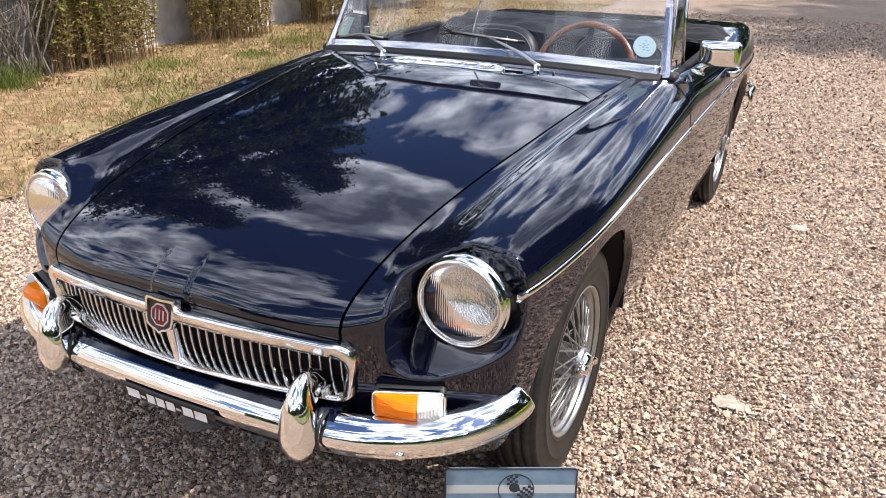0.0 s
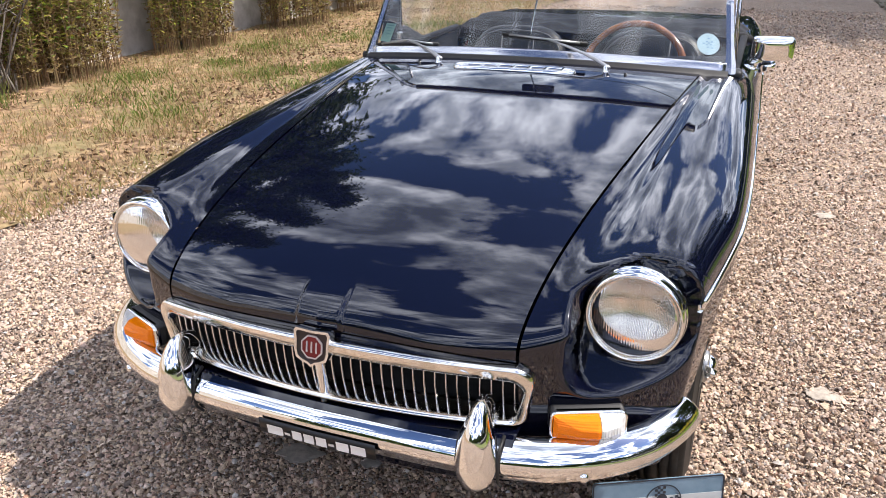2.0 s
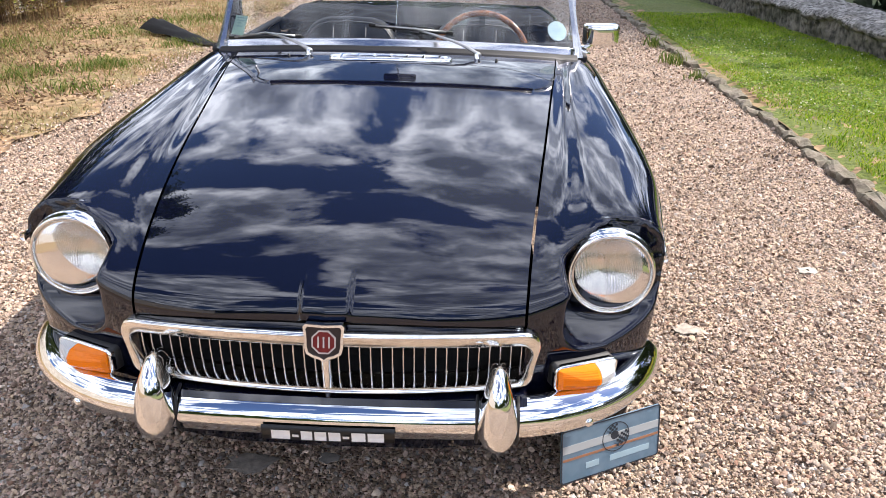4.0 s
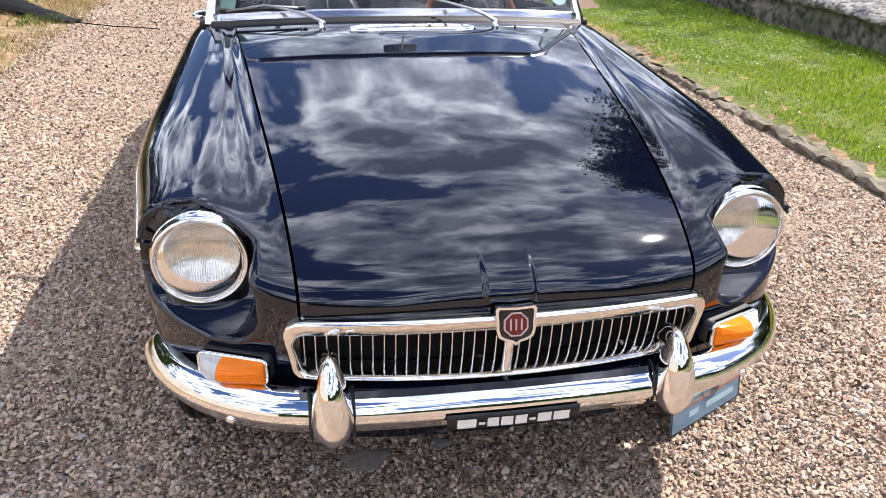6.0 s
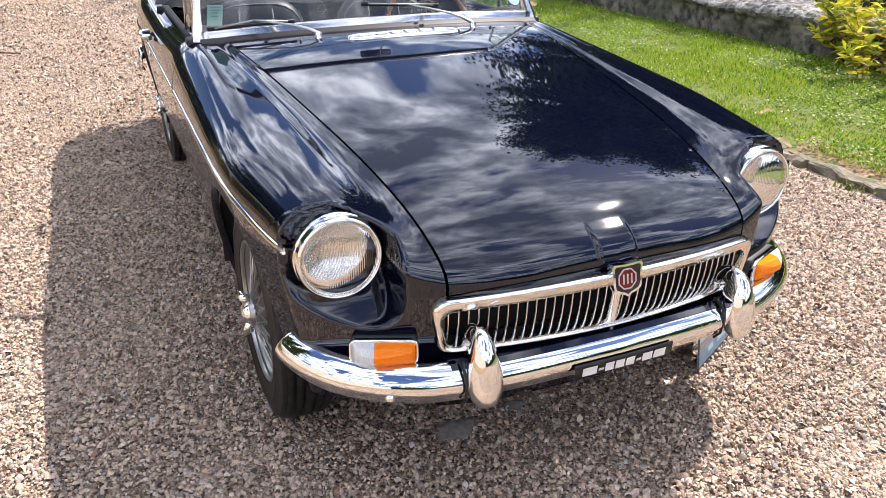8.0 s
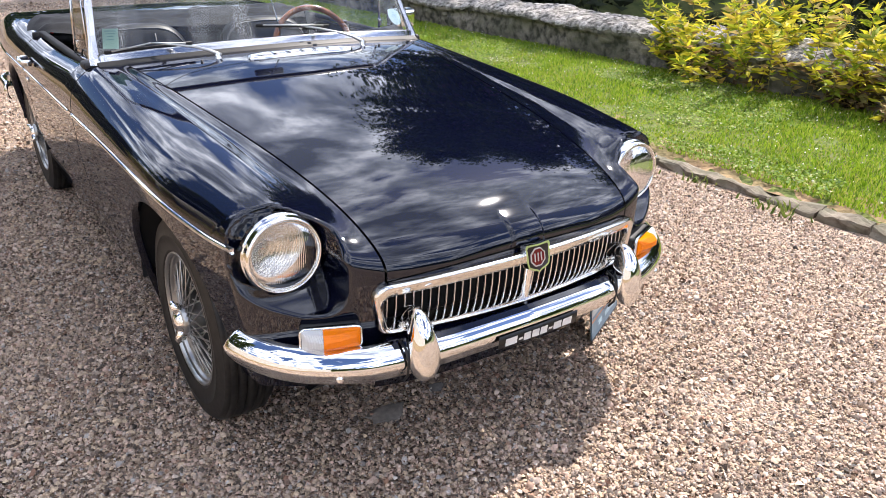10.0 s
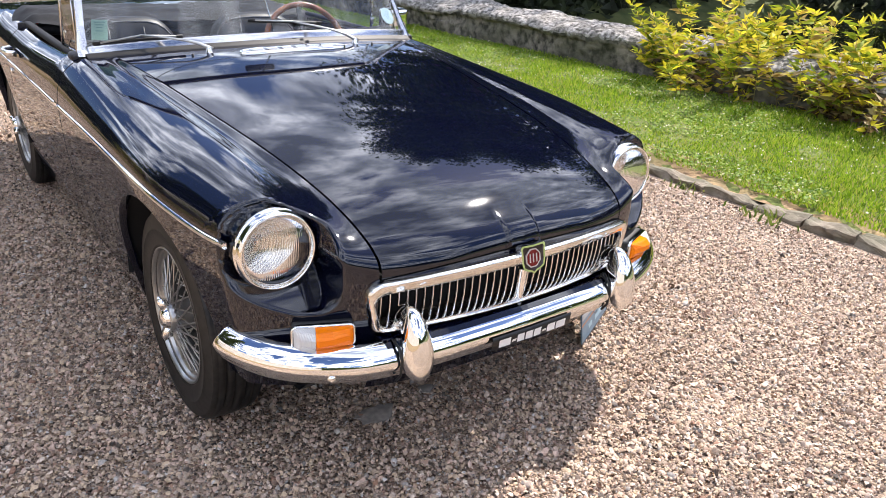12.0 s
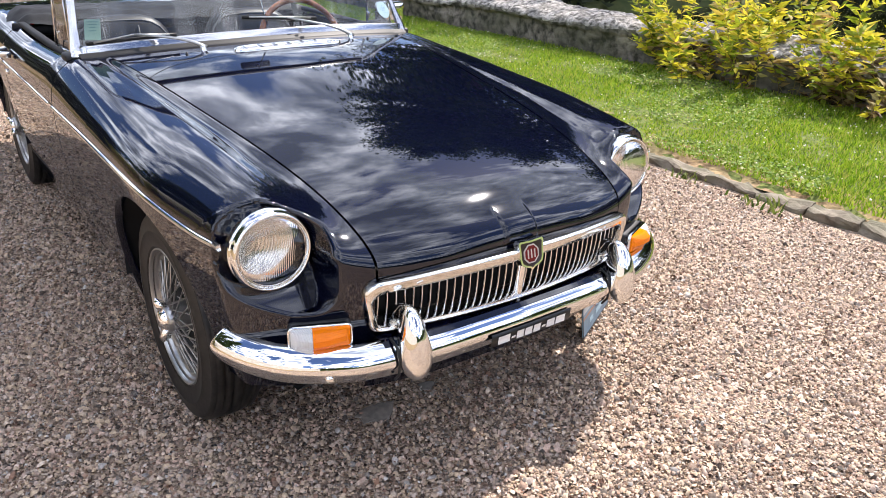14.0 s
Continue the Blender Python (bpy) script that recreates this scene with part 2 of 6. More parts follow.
def lamp_glass():
    """Thin pressed glass: upright flutes dim and bend the gloss a little."""
    m = thin_glass()
    m.name = "lamp_glass"
    n, l = m.node_tree.nodes, m.node_tree.links
    co, wave, ramp, bp = n.new("ShaderNodeTexCoord"), n.new("ShaderNodeTexWave"), n.new("ShaderNodeValToRGB"), n.new("ShaderNodeBump")
    wave.wave_type, wave.bands_direction = "BANDS", "X"
    wave.inputs["Scale"].default_value, wave.inputs["Distortion"].default_value, wave.inputs["Detail Scale"].default_value = 62.0, 1.2, 0.5
    l.new(co.outputs["Object"], wave.inputs["Vector"])
    ramp.color_ramp.elements[0].position, ramp.color_ramp.elements[0].color = 0.15, (0.88, 0.87, 0.85, 1)
    ramp.color_ramp.elements[1].position, ramp.color_ramp.elements[1].color = 0.6, (1.0, 0.99, 0.96, 1)
    l.new(wave.outputs[0], ramp.inputs[0])
    clear, gloss = n["Transparent BSDF"], n["Glossy BSDF"]
    l.new(ramp.outputs[0], clear.inputs[0])
    bp.inputs["Strength"].default_value, bp.inputs["Distance"].default_value = 0.22, 0.0012
    l.new(wave.outputs[0], bp.inputs["Height"])
    l.new(bp.outputs[0], gloss.inputs["Normal"])
    return m


LAMP_GLASS = lamp_glass()
fluted(AMBER, 75.0, 0.3, "Z")
fluted(CLEAR, 70.0, 0.5)


# ---------------------------------------------------------------- mesh helpers
def mesh_of(name, verts, faces, material, smooth=True):
    me = bpy.data.meshes.new(name)
    me.from_pydata([tuple(v) for v in verts], [], [tuple(f) for f in faces])
    me.update()
    if smooth:
        me.shade_smooth()
    if material:
        me.materials.append(material)
    return me


def part(name, data, material, parent, label="", smooth=True):
    """Links (verts, faces), a bmesh or a mesh as one object under a thing or a part."""
    if isinstance(data, tuple):
        data = mesh_of(name, *data, material, smooth)
    elif isinstance(data, bmesh.types.BMesh):
        bm, data = data, bpy.data.meshes.new(name)
        bm.to_mesh(data)
        bm.free()
        if smooth:
            data.shade_smooth()
        data.materials.append(material)
    ob = new(name, data)
    ob.parent = parent
    if label:
        tagged(ob, label)
    return ob


def grid_faces(rows, cols, wrap=False, flip=False, start=0):
    f = []
    for i in range(rows - 1):
        for j in range(cols if wrap else cols - 1):
            k = (j + 1) % cols
            q = (start + i * cols + j, start + i * cols + k, start + (i + 1) * cols + k, start + (i + 1) * cols + j)
            f.append(q[::-1] if flip else q)
    return f


def join(*pieces):
    verts, faces = [], []
    for v, f in pieces:
        base = len(verts)
        verts += [tuple(p) for p in v]
        faces += [tuple(i + base for i in q) for q in f]
    return verts, faces


def moved(piece, m):
    return [tuple(m @ Vector(v)) for v in piece[0]], piece[1]


def mirrored(piece):
    return [(-x, y, z) for x, y, z in piece[0]], [tuple(reversed(f)) for f in piece[1]]


def lathe(profile, segments=48, start=0.0, end=2 * math.pi):
    """Turns (radius, height) rows round the local z axis."""
    verts = []
    for r, h in profile:
        for k in range(segments):
            a = start + (end - start) * k / segments
            verts.append((r * math.cos(a), r * math.sin(a), h))
    return verts, grid_faces(len(profile), segments, True)


def tube(points, radius, segments=8, closed=False, squash=1.0):
    """A round bar along points; radius is a number or one a point."""
    pts = [Vector(p) for p in points]
    n, verts = len(pts), []
    side = None
    for i, p in enumerate(pts):
        a = pts[(i - 1) % n] if closed or i else p
        b = pts[(i + 1) % n] if closed or i < n - 1 else p
        d = (b - a).normalized()
        if side is None:
            side = d.orthogonal().normalized()
        side = (side - d * side.dot(d)).normalized()
        up = d.cross(side)
        r = radius[i] if isinstance(radius, (list, tuple)) else radius
        for k in range(segments):
            t = 2 * math.pi * k / segments
            verts.append(p + side * (r * math.cos(t)) + up * (r * squash * math.sin(t)))
    rows = n
    faces = grid_faces(rows, segments, True)
    if closed:
        last = (n - 1) * segments
        faces += [(last + k, last + (k + 1) % segments, (k + 1) % segments, k) for k in range(segments)]
    else:
        faces += [tuple(range(segments))[::-1], tuple(range((n - 1) * segments, n * segments))]
    return verts, faces


def box(sx, sy, sz, bevel=0.0, segments=2):
    bm = bmesh.new()
    bmesh.ops.create_cube(bm, size=1.0)
    for v in bm.verts:
        v.co = (v.co.x * sx, v.co.y * sy, v.co.z * sz)
    if bevel:
        bmesh.ops.bevel(bm, geom=bm.edges[:], offset=bevel, segments=segments, affect="EDGES", profile=0.5)
    bm.verts.index_update()
    out = [tuple(v.co) for v in bm.verts], [tuple(v.index for v in f.verts) for f in bm.faces]
    bm.free()
    return out


def plate(outline, depth):
    """A flat piece: an outline in x and z, pushed back along +y by depth."""
    n = len(outline)
    verts = [(x, 0, z) for x, z in outline] + [(x, depth, z) for x, z in outline]
    faces = [tuple(range(n)), tuple(range(2 * n - 1, n - 1, -1))]
    faces += [(i, i + n, (i + 1) % n + n, (i + 1) % n) for i in range(n)]
    return verts, faces


def ring_plate(outer, inner, depth):
    """A flat frame between two outlines of equally many (x, z)."""
    n = len(outer)
    verts = [(x, 0, z) for x, z in outer] + [(x, 0, z) for x, z in inner]
    verts += [(x, depth, z) for x, z in outer] + [(x, depth, z) for x, z in inner]
    f = []
    for i in range(n):
        j = (i + 1) % n
        f += [(i, j, n + j, n + i), (n + i, n + j, 3 * n + j, 3 * n + i), (2 * n + i, 2 * n + j, j, i), (3 * n + i, 3 * n + j, 2 * n + j, 2 * n + i)]
    return verts, f


def smooth_curve(xs, ys, soft=None):
    """A smooth function through the knots (monotone between them), for arrays; soft: two widths of blur and where the second one begins."""
    xs, ys = np.array(xs, float), np.array(ys, float)
    d = np.diff(ys) / np.diff(xs)
    m = np.r_[d[0], [0 if a * b <= 0 else 2 * a * b / (a + b) for a, b in zip(d[:-1], d[1:])], d[-1]]

    x = np.linspace(xs[0], xs[-1], 3000)
    i = np.clip(np.searchsorted(xs, x) - 1, 0, len(xs) - 2)
    h = xs[i + 1] - xs[i]
    t = (x - xs[i]) / h
    y = (2 * t**3 - 3 * t**2 + 1) * ys[i] + (t**3 - 2 * t**2 + t) * h * m[i] + (3 * t**2 - 2 * t**3) * ys[i + 1] + (t**3 - t**2) * h * m[i + 1]

    if soft:
        step = x[1] - x[0]

        def blurred(sigma):
            k = int(3 * sigma / step) + 1
            w = np.exp(-0.5 * (np.arange(-k, k + 1) * step / sigma) ** 2)
            pad = np.r_[2 * y[0] - y[k:0:-1], y, 2 * y[-1] - y[-2 : -k - 2 : -1]]
            return np.convolve(pad, w / w.sum(), "valid")

        near, wide = blurred(soft[0]), blurred(soft[1])
        t = np.clip((x - soft[2]) / 0.25, 0, 1)
        t = t * t * (3 - 2 * t)
        y = near + (wide - near) * t

    def value(at):
        return np.interp(at, x, y)

    return value


# ---------------------------------------------------------------- the car's body
# The nose points to -y, the front axle is at y = 0, the middle plane at x = 0.
AXLE_Z, WHEELBASE, ARCH = 0.295, 2.311, 0.335
gap_x = smooth_curve([-0.66, -0.6, -0.47, -0.25, 0.03, 0.41, 0.66, 0.95], [0.390, 0.395, 0.408, 0.435, 0.470, 0.515, 0.545, 0.575], (0.03, 0.06, -0.6))
gap_z = smooth_curve([-0.660, -0.640, -0.622, -0.605, -0.58, -0.548, -0.50, -0.45, -0.369, -0.253, -0.125, 0.026, 0.205, 0.411, 0.656, 0.95],
                     [0.4, 0.5, 0.553, 0.58, 0.607, 0.632, 0.657, 0.677, 0.702, 0.727, 0.749, 0.769, 0.789, 0.812, 0.834, 0.846], (0.007, 0.06, -0.56))
crown_h = smooth_curve([-0.66, -0.5, -0.2, 0.3, 0.7, 0.95], [0.0, 0.010, 0.024, 0.030, 0.032, 0.030], (0.05, 0.08, -0.5))
wing_z = smooth_curve([-0.66, -0.55, -0.48, -0.40, -0.25, 0.0, 0.25, 0.6, 0.95, 1.15, 1.6, 2.0, 2.4, 2.75, 3.0, 3.14],
                      [0.50, 0.645, 0.700, 0.732, 0.752, 0.777, 0.796, 0.820, 0.838, 0.828, 0.812, 0.815, 0.825, 0.815, 0.77, 0.66], (0.008, 0.05, -0.5))
side_x = smooth_curve([-0.66, -0.5, -0.45, -0.33, -0.2, -0.1, 0.05, 0.25, 0.9, 1.8, 2.4, 2.8, 3.0, 3.14],
                      [0.645, 0.685, 0.693, 0.712, 0.732, 0.748, 0.757, 0.760, 0.759, 0.757, 0.757, 0.735, 0.70, 0.60], (0.02, 0.05, -0.5))
trim_z = smooth_curve([-0.66, -0.45, -0.33, -0.2, -0.1, 0.05, 0.25, 0.5, 0.9, 1.8, 2.8, 3.14],
                      [0.64, 0.652, 0.647, 0.656, 0.668, 0.679, 0.685, 0.686, 0.681, 0.668, 0.650, 0.62], (0.03, 0.05, -0.5))
front_y = smooth_curve([0.0, 0.2, 0.3, 0.43, 0.5, 0.55, 0.6, 0.65, 0.69, 0.72, 0.745, 0.77],
                       [-0.632, -0.626, -0.613, -0.580, -0.556, -0.536, -0.508, -0.472, -0.427, -0.352, -0.22, 0.0])
LAMP = (0.581, -0.452, 0.620)


def top_z(x, y):
    """The height of bonnet, wing and scuttle."""
    xg = gap_x(y)
    inner = np.clip(x / xg, 0, 1)
    ahead = np.clip((0.35 - y) / 0.95, 0, 1)
    shift = 0.048 * (1 - inner**2) * ahead * ahead * (3 - 2 * ahead)
    bonnet = gap_z(y + shift) + crown_h(y) * (1 - inner**2.2)
    xc = 0.60 + 0.03 * np.clip((y - 0.2) / 0.8, 0, 1)
    zw, zt, xs = wing_z(y), trim_z(y), side_x(y)
    u = np.clip((x - xg) / (xc - xg), 0, 1)
    hollow = -0.006 * np.clip((y + 0.5) / 0.3, 0, 1) * np.sin(math.pi * np.clip(u * 1.4, 0, 1)) ** 2
    strip = gap_z(y) + (zw - gap_z(y)) * (u * u * (3 - 2 * u)) + hollow
    v = np.clip((x - xc) / (xs - xc), 0, 1)
    outer = zt + (zw - zt) * np.maximum(1 - v**2.25, 0) ** (1 / 2.25) - np.maximum(x - xs, 0) * 60
    return np.where(x < xg, bonnet, np.where(x < xc, strip, outer))


def soft_max(a, b, k):
    h = np.clip(0.5 + 0.5 * (a - b) / k, 0, 1)
    return b + (a - b) * h + k * h * (1 - h)


def body_field(x, y, z):
    """Below 0 inside the body."""
    top = z - top_z(x, y)
    low = np.maximum(trim_z(y) - z, 0)
    side = x - (side_x(y) - 0.30 * low**2)
    side = np.where(z > trim_z(y), x - side_x(y) - 0.002, side)
    lean = 0.10 * np.clip(0.56 - z, 0, 0.18) + 0.35 * np.clip(0.36 - z, 0, 1)
    front = front_y(x) + lean - y
    f = soft_max(np.clip(top, -0.3, 0.3), front, 0.02)
    f = soft_max(f, side, 0.008)
    # the bowl in which the headlamp sits
    cx, cz = LAMP[0], LAMP[2]
    flare = 0.45 * np.clip(-0.43 - y, 0, 0.05) * np.clip((z - 0.62) / 0.05, 0, 1)
    disc = np.hypot(x - cx, z - cz) - 0.0955 - flare
    qx, qz = np.abs(x - 0.592) - 0.060, np.abs(z - 0.566) - 0.022
    slot = np.hypot(np.maximum(qx, 0), np.maximum(qz, 0)) + np.minimum(np.maximum(qx, qz), 0) - 0.055
    drop = (0.545 - z) / 0.018
    back = -0.405 - 1.9 * 0.018 * np.where(drop > 8, drop, np.log1p(np.exp(np.minimum(drop, 8))))
    back = np.where(disc < -0.008, -0.38, back)
    bowl = np.maximum(np.minimum(disc, slot), y - back)
    return soft_max(f, -bowl, 0.010)


def meet(origin, way, far=1.1, steps=110):
    """The first way out of the body along rays."""
    n = len(origin)
    lo, hi, done = np.zeros(n), np.full(n, far), np.zeros(n, bool)
    for s in np.linspace(0.05, far, steps):
        p = origin + way * s
        out = body_field(np.abs(p[:, 0]), p[:, 1], p[:, 2]) > 0
        first = out & ~done
        hi[first] = s
        done |= out
        lo[~done] = s
    for _ in range(16):
        mid = (lo + hi) / 2
        p = origin + way * mid[:, None]
        out = body_field(np.abs(p[:, 0]), p[:, 1], p[:, 2]) > 0
        hi, lo = np.where(out, mid, hi), np.where(out, lo, mid)
    return (lo + hi) / 2


def row_frame(kind, v):
    """The origin and the outward way of a section: y sections behind the axle, a fan round the axle before it."""
    if kind == "y":
        return np.array([0, v, AXLE_Z]), np.array([0, 0, 1.0])
    return np.array([0, 0, AXLE_Z]), np.array([0, -math.sin(radians(v)), math.cos(radians(v))])


def frames_of(rows):
    o, n = zip(*(row_frame(*r) for r in rows))
    return np.array(o), np.array(n)


def sheet(rows, x_at, cols=40):
    """A patch over x from x_at(row)[0] to x_at(row)[1]."""
    o, n = frames_of(rows)
    xs = np.array([np.linspace(*x_at(r), cols) for r in rows])
    base = np.repeat(o, cols, 0)
    base[:, 0] = xs.ravel()
    way = np.repeat(n, cols, 0)
    p = base + way * meet(base, way)[:, None]
    return [tuple(v) for v in p.tolist()], grid_faces(len(rows), cols)


EDGE = {}


def edge_x(row):
    """Where the gap between bonnet and wing lies on a section."""
    if row not in EDGE:
        find_edges([row])
    return EDGE[row]


def find_edges(rows):
    o, n = frames_of(rows)
    x = np.full(len(rows), 0.42)
    for _ in range(5):
        base = o.copy()
        base[:, 0] = x
        x = gap_x(o[:, 1] + n[:, 1] * meet(base, n))
    EDGE.update(zip(rows, x.tolist()))


def flank(rows, x_first, r_last, cols=110, lip=0.022, fans=160):
    """A patch from x_first(row) over the shoulder and down the side to the distance r_last(row) from the origin."""
    o, n = frames_of(rows)
    base = o.copy()
    base[:, 0] = x0 = np.array([x_first(r) for r in rows])
    a0 = np.arctan2(x0, meet(base, n))
    angles = a0[:, None] + (radians(125) - a0)[:, None] * np.linspace(0, 1, fans)[None]
    way = np.cos(angles)[..., None] * n[:, None] + np.sin(angles)[..., None] * np.array([1.0, 0, 0])
    d = meet(np.repeat(o, fans, 0), way.reshape(-1, 3)).reshape(len(rows), fans)
    verts = []
    for i, row in enumerate(rows):
        p = o[i] + way[i] * d[i][:, None]
        r = d[i] * np.cos(angles[i])
        goal = r_last(row)
        k = int(np.argmax(r < goal)) or len(r) - 1
        f = (r[k - 1] - goal) / max(r[k - 1] - r[k], 1e-6)
        p = np.vstack([p[:k], p[k - 1] + (p[k] - p[k - 1]) * f])
        cut = min(int(np.searchsorted(angles[i], radians(63))), len(p) - 2)
        runs = []
        for run, m in ((p[: cut + 1], cols * 3 // 5), (p[cut:], cols - cols * 3 // 5)):
            s = np.r_[0, np.cumsum(np.linalg.norm(np.diff(run, axis=0), axis=1))]
            runs.append(np.stack([np.interp(np.linspace(0, s[-1], m), s, run[:, c]) for c in range(3)], 1))
        q = np.vstack([runs[0], runs[1][:1] * 0.999 + runs[1][1:2] * 0.001, runs[1][1:]])
        end = q[-1] - np.array([lip, 0, 0])
        verts += [tuple(v) for v in q.tolist()] + [tuple(end.tolist())]
    return verts, grid_faces(len(rows), cols + 1)


def arch_r(row):
    kind, v = row
    if kind == "fan":
        return ARCH
    for centre in (0.0, WHEELBASE):
        if abs(v - centre) < ARCH:
            return math.sqrt(ARCH**2 - (v - centre) ** 2)
    return -0.125


car = tagged(new("roadster_car"), "navy blue open classic sports car with chrome trim on gravel", "car")


def steps(a, b, n):
    return [a + (b - a) * k / (n - 1) for k in range(n)]


FRONT_ROWS = [("fan", v) for v in steps(0, 60, 90) + steps(60.25, 92, 128)]
bonnet_rows = [("fan", v) for v in steps(0, 55, 80) + steps(55.4, 65.6, 30)]
find_edges(bonnet_rows)


def bonnet_span(row):
    return -EDGE[row] + 0.003, EDGE[row] - 0.003


def bonnet_end(x):
    """The rear edge: straight across, rounded forward at the corners."""
    u = np.clip((np.abs(x) - 0.36) / 0.17, 0, 1)
    return 0.612 - 0.075 * u * u - 0.02 * x * x


def deck(t0, t1, rows, cols, low, high, inset):
    """A patch of the top between two lines y = low(x) and y = high(x)."""
    verts = []
    for t in steps(t0, t1, rows):
        u = np.linspace(-1, 1, cols)
        x = u * 0.5
        for _ in range(4):
            y = low(x) + (high(x) - low(x)) * t
            x = u * (gap_x(y) - inset)
        verts.append(np.stack([x, y, np.full(cols, AXLE_Z)], 1))
    base = np.vstack(verts)
    way = np.tile([0.0, 0.0, 1.0], (len(base), 1))
    p = base + way * meet(base, way)[:, None]
    return [tuple(v) for v in p.tolist()], grid_faces(rows, cols)


def creased(piece):
    """Raises the pressed centre panel behind the badge."""
    verts = []
    for x, y, z in piece[0]:
        u, v = max(0.0, min(1.0, (-0.552 - y) / 0.068)), max(0.0, min(1.0, (0.052 - abs(x)) / 0.007))
        w = u * u * (3 - 2 * u) * v * v * (3 - 2 * v)
        verts.append((x, y - 0.004 * w, z + 0.005 * w))
    return verts, piece[1]


nose = sheet(bonnet_rows, bonnet_span, 241)
rear = deck(1.0, 0.012, 56, 241, lambda x: 0 * x, bonnet_end, 0.003)
top = join(rear, nose)
top[1].extend((55 * 241 + k, 55 * 241 + k + 1, 56 * 241 + k + 1, 56 * 241 + k) for k in range(240))
bonnet = part("bonnet", creased(top), PAINT, car, "glossy navy bonnet reflecting clouds and trees")

wing_rows = [("y", v) for v in steps(0.892, 0.345, 34) + [0.3362] + steps(0.3345, 0.006, 34)] + FRONT_ROWS
find_edges(wing_rows)
wing_edges = EDGE


def wing_start(row):
    kind, v = row
    if kind == "fan" and v > 65.6:
        return 0.398
    return wing_edges[row] + 0.003


wing_piece = flank(wing_rows, wing_start, arch_r, 200, 0.022, 260)
part("front_wing", wing_piece, PAINT, car, "glossy navy front wing with a recessed headlamp bowl")
part("front_wing", mirrored(wing_piece), PAINT, car, "glossy navy front wing with a recessed headlamp bowl")

scuttle = part("scuttle_panel", deck(1.0, 0.0, 26, 100, lambda x: bonnet_end(x) + 0.0045, lambda x: 0.80 + 0.25 * x * x, 0.001), PAINT, car)
part("bonnet_channel", ([(x, y, z - 0.005) for x, y, z in deck(1.0, 0.0, 5, 120, lambda x: bonnet_end(x) - 0.02, lambda x: bonnet_end(x) + 0.03, 0.0)[0]], grid_faces(5, 120)), CAVITY, car)

apron_rows = [("fan", v) for v in steps(80.0, 96, 20)]
part("front_apron", sheet(apron_rows, lambda row: (-0.40, 0.40), 60), PAINT, car, "navy apron under the grille")
header_rows = [("fan", v) for v in steps(65.9, 68.0, 4)]
part("front_header", sheet(header_rows, lambda row: (-0.40, 0.40), 60), PAINT, car)


def door_start(row):
    return 0.668


def shell(rows, start, cols=70):
    return flank(rows, start, arch_r, cols, 0.03)


door_piece = shell([("y", v) for v in steps(1.903, 0.901, 40)], door_start)
rear_rows = [("y", v) for v in steps(3.135, 2.655, 34) + [2.6452] + steps(2.64, 1.982, 60) + [1.9752] + steps(1.97, 1.911, 6)]
rear_piece = shell(rear_rows, lambda row: 0.634 if row[1] > 2.05 else 0.668 - 0.034 * max(0.0, (row[1] - 1.911) / 0.139))
doors = []
jamb = shell([("y", v) for v in steps(0.925, 0.865, 5)], lambda row: 0.655, 60)
rear_jamb = shell([("y", v) for v in steps(1.93, 1.88, 5)], lambda row: 0.655, 60)
for sign in (1, -1):
    flip = (lambda p: p) if sign > 0 else mirrored
    doors.append(part("door", flip(door_piece), PAINT, car, "navy door, closed, reflecting the gravel"))
    part("rear_wing", flip(rear_piece), PAINT, car)
    for piece in (jamb, rear_jamb):
        part("door_jamb", flip(([(x - 0.012, y, z - 0.010) for x, y, z in piece[0]], piece[1])), CAVITY, car)
    # inner door panel
    inner = [(0.668, y, z) for y in steps(0.93, 1.9, 12) for z in (0.35, 0.6, 0.80)]
    part("inner_panel", flip((inner, grid_faces(12, 3))), VINYL, doors[-1])

# chrome waist strip, with the breaks at the door
def waist(a, b, n):
    pts = []
    for y in steps(a, b, n):
        x, z = float(side_x(y)), float(trim_z(y))
        pts.append((x, y, z))
    sec = [(-0.004, 0.0075), (0.002, 0.0075), (0.0055, 0.004), (0.0065, 0.0), (0.0055, -0.004), (0.002, -0.0075), (-0.004, -0.0075)]
    verts = [(x + dx, y, z + dz) for x, y, z in pts for dx, dz in sec]
    f = grid_faces(n, len(sec), True)
    f += [tuple(range(len(sec))), tuple(range(len(verts) - 1, len(verts) - len(sec) - 1, -1))]
    return verts, f


for a, b, n in ((-0.430, 0.893, 46), (0.903, 1.903, 20), (1.913, 3.0, 30)):
    part("waist_strip", waist(a, b, n), CHROME, car, "thin chrome strip along the flank")
    part("waist_strip", mirrored(waist(a, b, n)), CHROME, car, "thin chrome strip along the flank")

# tail, boot lid and floor close the shell
tail = [(x, y, float(wing_z(y)) - 0.004 + 0.012 * (1 - (x / 0.64) ** 2)) for y in steps(3.13, 2.05, 30) for x in steps(-0.640, 0.640, 25)]
tail = (tail, grid_faces(30, 25))
part("boot_lid", tail, PAINT, car)
rear_face = [(x, 3.13 - 0.25 * abs(x) ** 3, z) for z in steps(0.28, 0.70, 6) for x in steps(-0.60, 0.60, 20)]
part("tail_panel", (rear_face, grid_faces(6, 20)), PAINT, car)
pan = [(x, y, z) for y, z in ((-0.50, 0.29), (-0.40, 0.20), (0.4, 0.16), (1.8, 0.16), (3.0, 0.25)) for x in (-0.52, 0.52)]
part("underbody", (pan, grid_faces(5, 2)), CAVITY, car)
